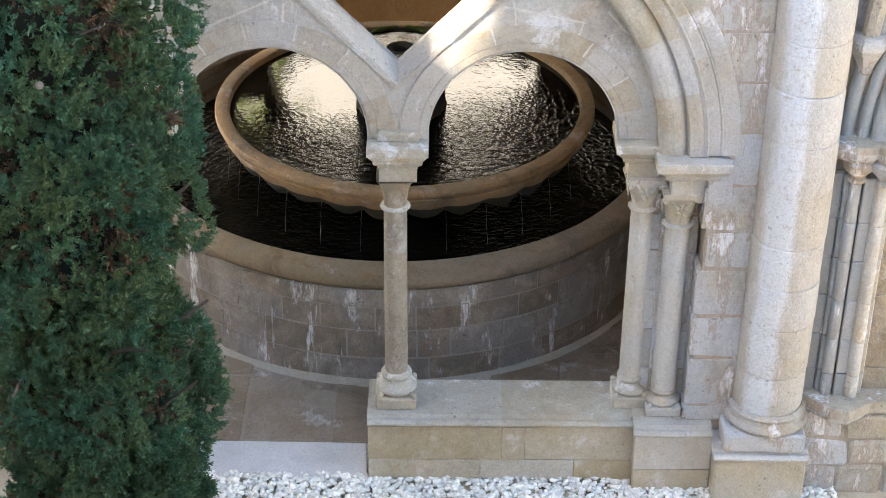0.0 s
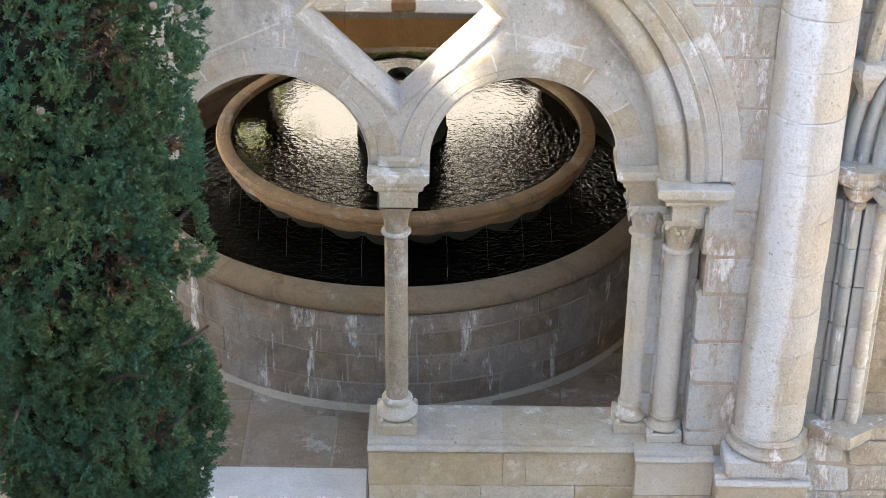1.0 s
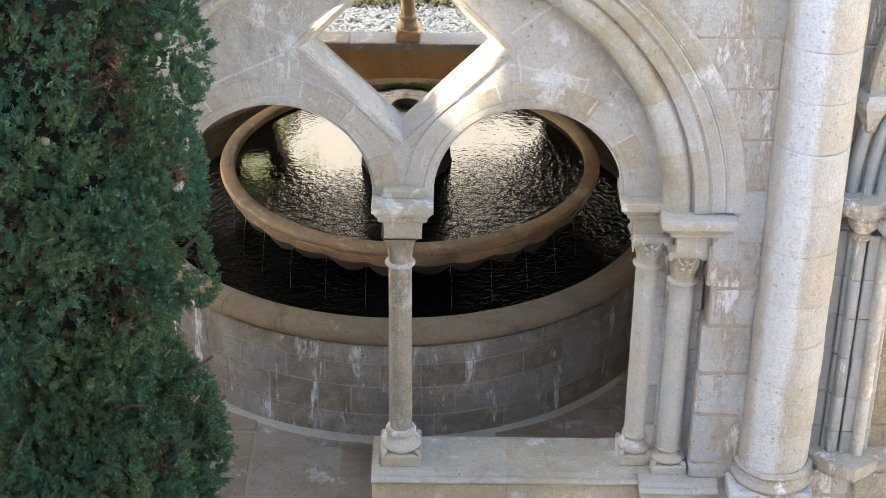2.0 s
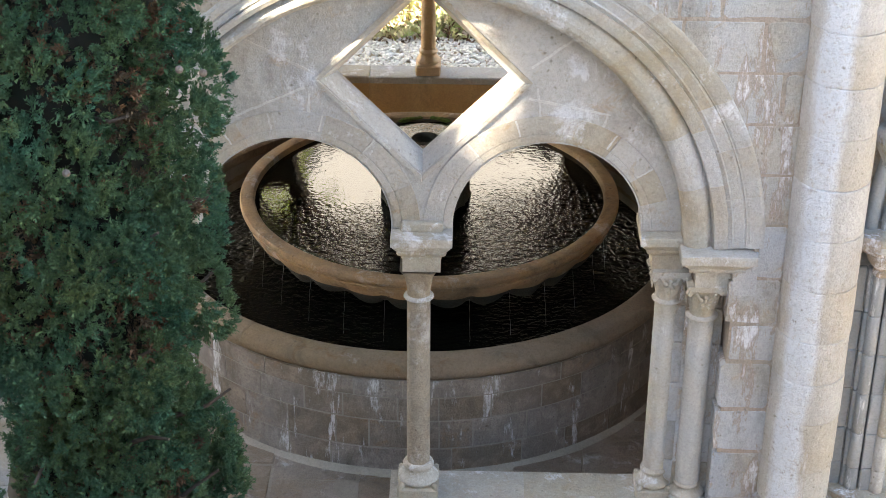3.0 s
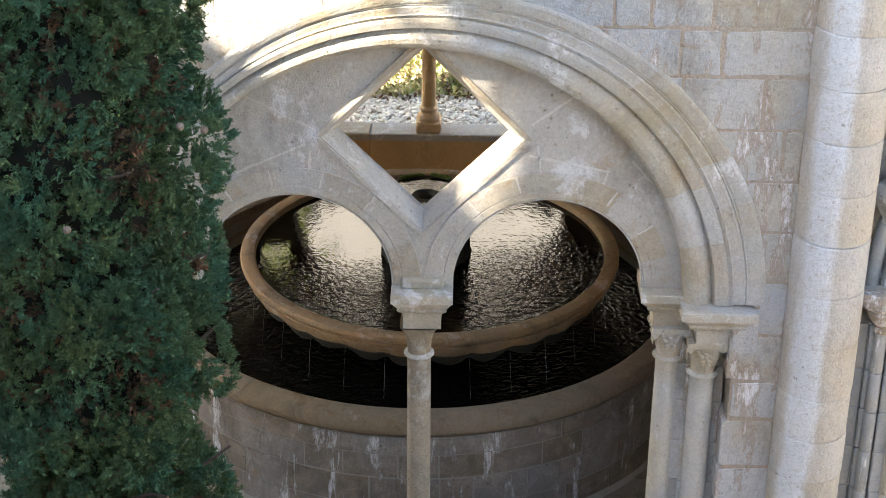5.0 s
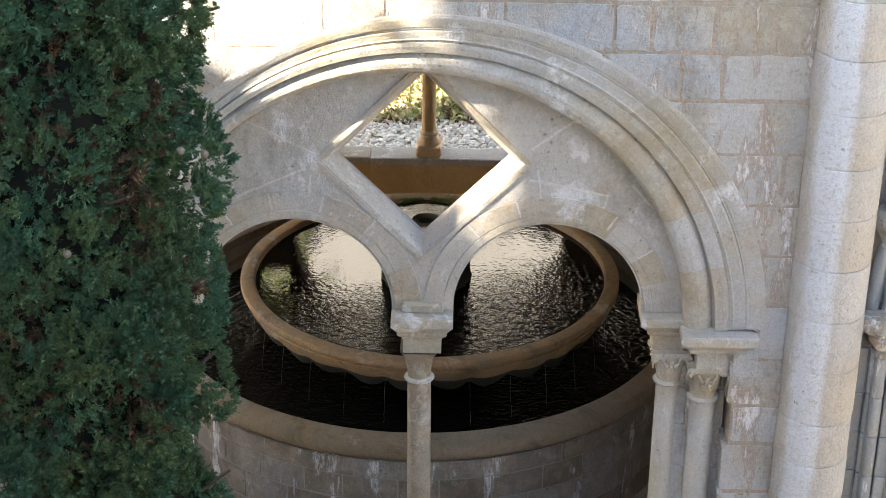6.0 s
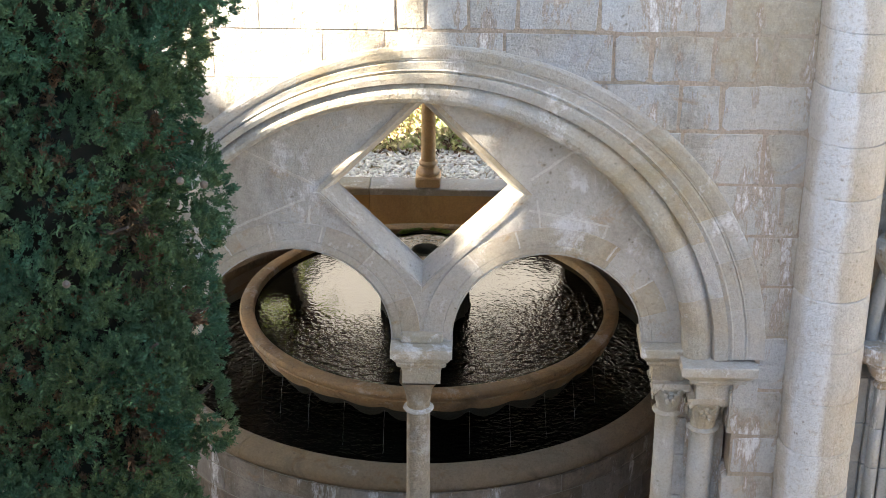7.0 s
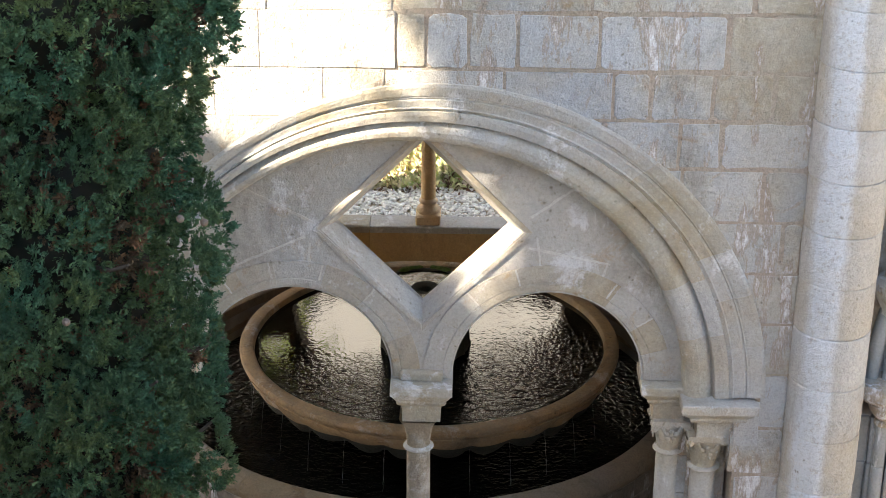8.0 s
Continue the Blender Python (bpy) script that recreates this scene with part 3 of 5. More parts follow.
def capital_bell(bm, cx, cy, r0, h1, z0, z1, leaf):
    """Bell that passes from a round neck to a square top; leaf: depth of the carved leaves."""
    seg, rows = 48, 14
    rings = []
    for k in range(rows + 1):
        u = k / rows
        ring = []
        for i in range(seg):
            a = 2 * math.pi * i / seg + math.pi / seg
            sq = 1 / max(abs(math.cos(a)), abs(math.sin(a)))
            sq = min(sq, 1.28)
            f = u ** 2.2
            rad = (r0 * (1 - f) + h1 * sq * f)
            rad += leaf * (0.5 + 0.5 * math.cos(8 * a)) * math.sin(math.pi * min(1, u * 1.15)) ** 2 * (0.4 + u)
            rad += leaf * 0.45 * math.cos(24 * a) * math.sin(math.pi * u) * u
            ring.append(bm.verts.new((cx + rad * math.cos(a), cy + rad * math.sin(a), z0 + (z1 - z0) * u)))
        rings.append(ring)
    for p, q in zip(rings, rings[1:]):
        for i in range(seg):
            bm.faces.new((p[i], p[(i + 1) % seg], q[(i + 1) % seg], q[i]))


def volutes(bm, cx, cy, h, z, r=0.02):
    """Four corner scrolls under the abacus."""
    for sx in (-1, 1):
        for sy in (-1, 1):
            for turn in range(2):
                m = Matrix.Translation((cx + sx * h * 0.93, cy + sy * h * 0.93, z)) @ Matrix.Rotation(math.atan2(sy, sx) + math.pi / 2 * turn, 4, "Z") @ Matrix.Rotation(math.pi / 2, 4, "X")
                bmesh.ops.create_cone(bm, cap_ends=True, segments=14, radius1=r, radius2=r * 0.55, depth=r * 1.2, matrix=m)


def rosettes(bm, cx, cy, r, plinth, z0, z1):
    """A round flower of bosses and two curling stems on each face of a capital."""
    zc = z0 + (z1 - z0) * 0.62
    for k in range(4):
        a = k * math.pi / 2
        out = Vector((math.cos(a), math.sin(a), 0))
        side = Vector((-math.sin(a), math.cos(a), 0))
        c = Vector((cx, cy, zc)) + out * (r * 1.22)
        spots = [(0, 0.0, 0.015)] + [(0.032 * math.cos(q), 0.032 * math.sin(q), 0.017) for q in [math.pi / 2 + 2 * math.pi * j / 5 for j in range(5)]]
        spots += [(s_ * (0.012 + 0.05 * t), -0.085 + 0.16 * t ** 0.8, 0.011) for s_ in (-1, 1) for t in (0.15, 0.3, 0.45, 0.6, 0.75, 0.9)]
        for u, v_, q in spots:
            p = c + side * u + Vector((0, 0, v_)) + out * (0.018 + max(0, v_) * 0.35)
            bmesh.ops.create_icosphere(bm, subdivisions=2, radius=q, matrix=Matrix.Translation(p - out * 0.006) @ Matrix.Rotation(a, 4, "Z") @ Matrix.Diagonal((0.55, 1, 1, 1)))


def column(label, cx, cy, r, z_base, z_neck, z_cap, material, plinth, leaf, scroll):
    ob = thing("column", label, "column", "columns of the bay")
    b = bmesh.new()
    H = [(r * 1.0, z_base - 0.01), (r * 1.01, z_base + 0.01)]
    H += [(r * (1.0 + 0.03 * (1 - k / 10)), z_base + 0.01 + (z_neck - z_base - 0.01) * k / 10) for k in range(1, 11)]
    lathe(b, H, cx, cy, 40, wobble=0.012)
    part("shaft", b, material, ob, smooth=True)
    b = bmesh.new()
    lathe(b, [(r * 1.0, z_neck - 0.016)] + [(r * 1.05 + 0.02 * math.sin(math.pi * k / 6), z_neck - 0.014 + 0.03 * k / 6) for k in range(7)] + [(r * 0.98, z_neck + 0.02)], cx, cy, 40)
    part("neck_ring", b, STONE_FINE, ob, smooth=True)
    b = bmesh.new()
    capital_bell(b, cx, cy, r * 0.98, plinth * (0.95 if scroll else 0.86), z_neck + 0.012, z_cap, leaf)
    if scroll:
        volutes(b, cx, cy, plinth * 0.95, z_cap - 0.03, 0.027)
        rosettes(b, cx, cy, r, plinth, z_neck, z_cap)
    if scroll:
        square_stack(b, [(plinth * 0.86, z_cap - 0.035), (plinth * 0.98, z_cap - 0.028), (plinth * 1.0, z_cap - 0.012), (plinth * 0.97, z_cap + 0.012)], cx, cy)
    part("capital", b, material if not scroll else STONE_FINE, ob, "carved leaf capital" if scroll else "plain worn bell capital", smooth=True)
    b = bmesh.new()
    zb = 0.54
    hb = z_base - zb
    prof = [(plinth * 0.98, zb + hb * 0.36)]
    prof += [(plinth * 0.80 + plinth * 0.20 * math.sin(math.pi * k / 8), zb + hb * 0.36 + hb * 0.26 * k / 8) for k in range(9)]
    prof += [(plinth * 0.72, zb + hb * 0.68), (plinth * 0.66, zb + hb * 0.76)]
    prof += [(plinth * 0.66 + plinth * 0.10 * math.sin(math.pi * k / 8), zb + hb * 0.78 + hb * 0.2 * k / 8) for k in range(9)]
    prof += [(r, z_base)]
    lathe(b, prof, cx, cy, 40)
    part("base", b, STONE_FINE, ob, "moulded base with corner spurs", smooth=True)
    b = bmesh.new()
    add_geo(b, *box_geo(cx - plinth, cx + plinth, cy - plinth, cy + plinth, zb, zb + hb * 0.37, 0.008, 0.002))
    for sx in (-1, 1):
        for sy in (-1, 1):
            m = Matrix.Translation((cx + sx * plinth * 0.8, cy + sy * plinth * 0.8, zb + hb * 0.40)) @ Matrix.Rotation(math.atan2(sy, sx), 4, "Z") @ Matrix.Diagonal((plinth * 0.26, plinth * 0.13, hb * 0.13, 1))
            bmesh.ops.create_icosphere(b, subdivisions=2, radius=1.0, matrix=m)
    part("plinth", b, STONE_FINE, ob)
    return ob


def impost(label, x0, x1, y0, y1, z0, z1, top, inset=0.075):
    """Moulded block: a die, a quirked curve, then a slab that projects."""
    ob = thing("impost_block", label, "impost", "imposts of the bay")
    b = bmesh.new()
    h = z1 - z0
    rows = [(-inset, z0), (-inset, z0 + h * 0.36), (-inset + 0.006, z0 + h * 0.38), (-inset + 0.004, z0 + h * 0.42), (-inset * 0.6, z0 + h * 0.50), (-inset * 0.5, z0 + h * 0.56), (-inset * 0.54, z0 + h * 0.60), (-inset * 0.22, z0 + h * 0.72), (-inset * 0.13, z0 + h * 0.77), (0.0, z0 + h * 0.79), (0.0, z1 - 0.006), (-0.006, z1)]
    rings = [[b.verts.new((x, y, z)) for x, y in ((x0 - o, y0 - o), (x1 + o, y0 - o), (x1 + o, y1 + o), (x0 - o, y1 + o))] for o, z in rows]
    for p, q in zip(rings, rings[1:]):
        for i in range(4):
            b.faces.new((p[i], p[(i + 1) % 4], q[(i + 1) % 4], q[i]))
    b.faces.new(rings[0][::-1])
    b.faces.new(rings[-1])
    part("moulding", b, STONE_FINE, ob)
    if top:
        b = bmesh.new()
        add_geo(b, *box_geo(*top, z1 - 0.01, z1 + 0.07, 0.012, 0.003))
        part("springer", b, STONE_FINE, ob)
    return ob


# ---- parapet, plinths, pier ----
parapet = thing("parapet", "low limestone parapet wall with a moulded coping slab", "parapet", kind="structure")
pier_plinth = thing("pier_plinth", "moulded limestone plinth course under the jamb shafts", "plinth", kind="structure")
pier = thing("jamb", "stepped limestone jamb behind the two jamb shafts", "jamb", kind="structure")


def coping(parent, x0, x1, y0, y1, z, end_left=True):
    """Coping slab with a quarter-round nosing and a quirk beneath."""
    prof = [(-0.04, 0.0), (-0.034, -0.008), (-0.03, -0.022), (-0.022, -0.028), (-0.012, -0.022), (0.006, -0.018), (0.024, -0.023), (0.035, -0.035), (0.036, -0.048), (0.027, -0.059), (0.010, -0.064), (0.004, -0.069), (0.0, -0.075)]
    b = bmesh.new()
    cols = []
    n = 24
    for i in range(n + 1):
        x = x0 + (x1 - x0) * i / n
        w = noise.noise(Vector((x * 4, 3, z))) * 0.004
        cols.append([b.verts.new((x, y0 - d + w, z + e + w * 0.6)) for d, e in prof] + [b.verts.new((x, y1, z - 0.075)), b.verts.new((x, y1, z + w))])
    for p, q in zip(cols, cols[1:]):
        for k in range(len(p)):
            b.faces.new((p[k], q[k], q[(k + 1) % len(p)], p[(k + 1) % len(p)]))
    b.faces.new(cols[0])
    b.faces.new(cols[-1][::-1])
    return part("coping", b, STONE_FINE, parent, smooth=True)


def build_parapet():
    coping(parapet, -0.50, 0.44, FRONT + 0.01, 10.357, 0.54)
    coping(parapet, 0.4405, 1.36, FRONT + 0.01, 10.357, 0.54)
    box_part("core", -0.485, 1.34, FRONT + 0.03, 10.33, -0.05, 0.465, MORTAR, parapet)
    for z0, z1, xs in ((0.18, 0.465, (-0.497, 0.44, 0.60, 1.36)), (-0.08, 0.176, (-0.497, 0.29, 0.95, 1.36))):
        for a, b_ in zip(xs, xs[1:]):
            for y0, y1 in ((FRONT + rng.uniform(-0.004, 0.008), FRONT + 0.2), (10.16, 10.345)):
                vs, fs = box_geo(a + 0.001, b_ - 0.001, y0, y1, z0, z1 + 0.001, 0.003, 0.0015)
                piece("parapet_stone", vs, fs, STONE_WARM, parapet)
    # plinth of the jamb
    for z0, z1 in ((-0.08, 0.18), (0.183, 0.47)):
        vs, fs = box_geo(1.355, 1.897, 9.80, 10.3, z0, z1, 0.007, 0.003)
        piece("plinth_stone", vs, fs, STONE_WARM, pier_plinth)
    coping(pier_plinth, 1.345, 1.884, 9.80, 10.38, 0.545)
    # jamb: core, angle between the shafts and the outer pier
    for x0, x1, y0, y1 in ((1.375, 1.70, 10.1, 10.55), (1.452, 1.70, 10.075, 10.2)):
        zs = [0.54, 0.85, 1.17, 1.48, 1.80, 2.08, 2.46]
        for z0, z1 in zip(zs, zs[1:]):
            vs, fs = box_geo(x0, x1, y0, y1, z0 + 0.002, z1 - 0.002, 0.005, 0.002)
            piece("jamb_stone", vs, fs, STONE, pier)
    vs, fs = box_geo(1.702, 1.862, 9.893, 10.3, 2.28, 2.60, 0.005, 0.002)
    piece("jamb_stone", vs, fs, STONE, pier)


def build_columns():
    column("slender weathered limestone column dividing the twin openings", AX, 10.13, 0.077, 0.80, 2.11, 2.345, STONE_COL, 0.142, 0.004, False)
    column("slender limestone jamb shaft with a scrolled capital", 1.333, 10.15, 0.077, 0.78, 2.115, 2.355, STONE_JAMB, 0.122, 0.016, True)
    column("slender limestone jamb shaft with a carved leaf capital", 1.556, 10.055, 0.083, 0.735, 2.05, 2.305, STONE_JAMB, 0.124, 0.022, True)
    impost("square moulded limestone impost on the middle column", -0.478, -0.082, 9.95, 10.36, 2.345, 2.622, (-0.42, -0.14, 10.05, 10.30))
    impost("moulded limestone impost over the inner jamb shaft", 1.12, 1.50, 9.99, 10.36, 2.36, 2.635, None, 0.09)
    impost("long moulded limestone impost over the outer jamb shaft", 1.365, 1.845, 9.82, 10.26, 2.30, 2.602, None, 0.115)


# ---- corner shaft ----
def build_corner_shaft():
    ob = thing("corner_shaft", "thick round limestone corner shaft built in drums on a plinth", "shaft", kind="structure")
    zs = [0.745, 1.056, 1.443, 1.753, 2.062, 2.436, 2.798, 3.148, 3.486, 3.82, 4.16, 4.5, 4.85, 5.2, 5.6, 6.0, 6.5, 7.0]
    for z0, z1 in zip(zs, zs[1:]):
        b = bmesh.new()
        dx, dy = rng.uniform(-0.005, 0.005), rng.uniform(-0.005, 0.005)
        lathe(b, [(0.1, z0), (0.229, z0 + 0.0008), (0.2345, z0 + 0.006), (0.2365, z0 + 0.02), (0.237, (z0 + z1) / 2), (0.2365, z1 - 0.02), (0.2345, z1 - 0.006), (0.229, z1 - 0.0008), (0.1, z1)], 2.255 + dx, 9.9 + dy, 56, wobble=0.014)
        part("drum", b, STONE_SHAFT, ob, smooth=True)
    b = bmesh.new()
    lathe(b, [(0.235, 0.75)] + [(0.245 + 0.025 * math.sin(math.pi * k / 6), 0.745 - 0.04 * k / 6) for k in range(7)] + [(0.25, 0.695), (0.265, 0.675)] + [(0.265 + 0.025 * math.sin(math.pi * k / 8), 0.67 - 0.07 * k / 8) for k in range(9)] + [(0.2, 0.595)], 2.255, 9.9, 48)
    part("base", b, STONE, ob, smooth=True)
    b = bmesh.new()
    add_geo(b, *box_geo(1.945, 2.50, 9.655, 10.2, 0.45, 0.60, 0.012, 0.004))
    part("plinth", b, STONE, ob)
    coping(ob, 1.885, 2.535, 9.65, 10.3, 0.46)
    b = bmesh.new()
    add_geo(b, *box_geo(1.90, 2.525, 9.655, 10.3, -0.08, 0.387, 0.012, 0.004))
    part("foot", b, STONE_WARM, ob)


# ---- the neighbouring bay beyond the corner shaft ----
def build_next_bay():
    ob = thing("wall_next_bay", "grey weathered masonry of the neighbouring bay with clustered window shafts", "wall", kind="structure")
    ob.scale = (1.0, 1.0, 1.045)
    rr = random.Random(8)
    box_part("core", 2.40, 5.2, 10.16, 10.7, -0.05, 6.6, MORTAR, ob)
    box_part("rubble_mortar", 2.43, 4.4, 9.845, 10.18, -0.05, 0.60, MORTAR, ob)
    zs = [-0.05, 0.2, 0.42, 0.62]
    for z0, z1 in zip(zs, zs[1:]):
        x = 2.42
        while x < 4.4:
            w = rr.uniform(0.3, 0.6)
            vs, fs = box_geo(x, x + w - 0.012, 9.82 + rr.uniform(-0.012, 0.012), 10.2, z0 + 0.006, z1 - 0.006, 0.016, 0.013)
            piece("rough_stone", vs, fs, STONE, ob)
            x += w
    # sill with a splayed nose
    for z0, z1, o in ((0.615, 0.66, 0.03), (0.663, 0.735, 0.07)):
        poly = [(2.46, 10.16), (2.50, 9.96 - o), (2.66, 9.8 - o), (2.78, 9.76 - o), (2.95, 9.88 - o), (4.4, 9.88 - o), (4.4, 10.16)]
        b = bmesh.new()
        lo = [b.verts.new((x, y, z0)) for x, y in poly]
        hi = [b.verts.new((x, y + 0.01, z1)) for x, y in poly]
        b.faces.new(lo)
        b.faces.new(hi)
        for i in range(len(poly)):
            b.faces.new((lo[i], lo[(i + 1) % len(poly)], hi[(i + 1) % len(poly)], hi[i]))
        part("sill", b, STONE, ob)
    # stepped pier with slender half-engaged rolls, course on course
    cuts = [0.72, 0.90, 1.17, 1.47, 1.76, 2.04, 2.36]
    for x0, x1, y0, m in ((2.45, 2.585, 9.985, STONE_GREY), (2.588, 2.70, 9.955, STONE_GREY), (2.703, 2.80, 9.905, STONE_GREY), (2.803, 2.90, 9.93, STONE_FINE), (2.903, 3.3, 9.985, STONE_COL)):
        for z0, z1 in zip(cuts, cuts[1:]):
            vs, fs = box_geo(x0, x1, y0 + rr.uniform(-0.003, 0.003), 10.2, z0 + 0.0015, z1 - 0.0015, 0.006, 0.002)
            piece("pier_stone", vs, fs, m, ob)
    box_part("joint_bed", 2.455, 3.29, 10.0, 10.19, 0.72, 2.36, PALE_MORTAR, ob)
    for cx, cy, r, m in ((2.655, 9.945, 0.043, STONE_GREY), (2.818, 9.905, 0.045, STONE_FINE)):
        for z0, z1 in zip(cuts, cuts[1:]):
            b = bmesh.new()
            lathe(b, [(0.01, z0), (r - 0.002, z0 + 0.002), (r, z0 + 0.006), (r, z1 - 0.006), (r - 0.002, z1 - 0.002), (0.01, z1)], cx, cy, 18)
            part("shaft_drum", b, m, ob, smooth=True)
    # twin bells under one broken-fronted abacus
    for cx, cy, r in ((2.655, 9.925, 0.078), (2.83, 9.875, 0.082)):
        b = bmesh.new()
        lathe(b, [(r * 0.55, 2.33), (r * 0.78, 2.345), (r * 0.78, 2.362), (r * 0.58, 2.378), (r * 0.85, 2.40), (r * 1.25, 2.435), (r * 1.42, 2.47), (r * 1.40, 2.49), (r * 1.15, 2.51), (0.01, 2.515)], cx, cy, 26)
        part("bell_capital", b, STONE, ob, smooth=True)
    for z0, z1, o in ((2.50, 2.535, 0.0), (2.537, 2.585, 0.035), (2.587, 2.63, 0.05)):
        poly = [(2.50 - o, 10.16), (2.52 - o, 9.90 - o), (2.60, 9.83 - o), (2.70, 9.83 - o), (2.745, 9.86 - o), (2.79, 9.78 - o), (2.90, 9.78 - o), (2.97 + o, 9.88 - o), (3.3, 9.90 - o), (3.3, 10.16)]
        b = bmesh.new()
        lo = [b.verts.new((x, y, z0)) for x, y in poly]
        hi = [b.verts.new((x, y + (0.012 if o == 0.05 else -0.012), z1)) for x, y in poly]
        b.faces.new(lo)
        b.faces.new(hi)
        for i in range(len(poly)):
            b.faces.new((lo[i], lo[(i + 1) % len(poly)], hi[(i + 1) % len(poly)], hi[i]))
        part("abacus", b, STONE, ob)
    # springing mouldings of its window arch and a little corbel
    for off, r, m in ((0.0, 0.05, STONE_GREY), (0.10, 0.04, STONE_GREY), (0.2, 0.055, STONE_GREY), (0.32, 0.06, STONE_GREY)):
        b = bmesh.new()
        ringv = []
        for i in range(15):
            t = i / 14
            px, pz = 2.56 + off + 0.62 * t ** 1.8, 2.62 + 1.75 * t
            ringv.append([b.verts.new((px + r * math.cos(a), 10. - off * 0.35 + r * math.sin(a), pz)) for a in [2 * math.pi * k / 12 for k in range(12)]])
        for p, q in zip(ringv, ringv[1:]):
            for k in range(12):
                b.faces.new((p[k], p[(k + 1) % 12], q[(k + 1) % 12], q[k]))
        part("arch_moulding", b, m, ob, smooth=True)
    b = bmesh.new()
    rings = []
    for h, z in ((0.012, 3.03), (0.05, 3.06), (0.045, 3.08), (0.11, 3.20), (0.125, 3.22), (0.125, 3.26), (0.10, 3.30)):
        rings.append([b.verts.new((2.62 + h * math.cos(a), 9.97 + h * math.sin(a), z)) for a in [2 * math.pi * k / 6 for k in range(6)]])
    for p, q in zip(rings, rings[1:]):
        for k in range(6):
            b.faces.new((p[k], p[(k + 1) % 6], q[(k + 1) % 6], q[k]))
    b.faces.new(rings[0])
    b.faces.new(rings[-1])
    part("corbel", b, STONE, ob, "small faceted corbel")
    b = bmesh.new()
    ringv = []
    for i in range(10):
        t = i / 9
        ringv.append([b.verts.new((2.62 + 0.35 * t ** 1.5 + 0.06 * math.cos(a), 9.97 + 0.06 * math.sin(a), 3.29 + 1.3 * t)) for a in [2 * math.pi * k / 8 for k in range(8)]])
    for p, q in zip(ringv, ringv[1:]):
        for k in range(8):
            b.faces.new((p[k], p[(k + 1) % 8], q[(k + 1) % 8], q[k]))
    part("hood_moulding", b, STONE, ob, smooth=True)
    zs = [2.52, 2.85, 3.2, 3.55, 3.9, 4.3, 4.7, 5.1]
    for z0, z1 in zip(zs, zs[1:]):
        x = 2.42
        while x < 4.4:
            w = rr.uniform(0.3, 0.6)
            vs, fs = box_geo(x, x + w - 0.006, 10.07 + rr.uniform(-0.005, 0.005), 10.2, z0 + 0.003, z1 - 0.003, 0.006, 0.002)
            piece("ashlar", vs, fs, STONE, ob)
            x += w


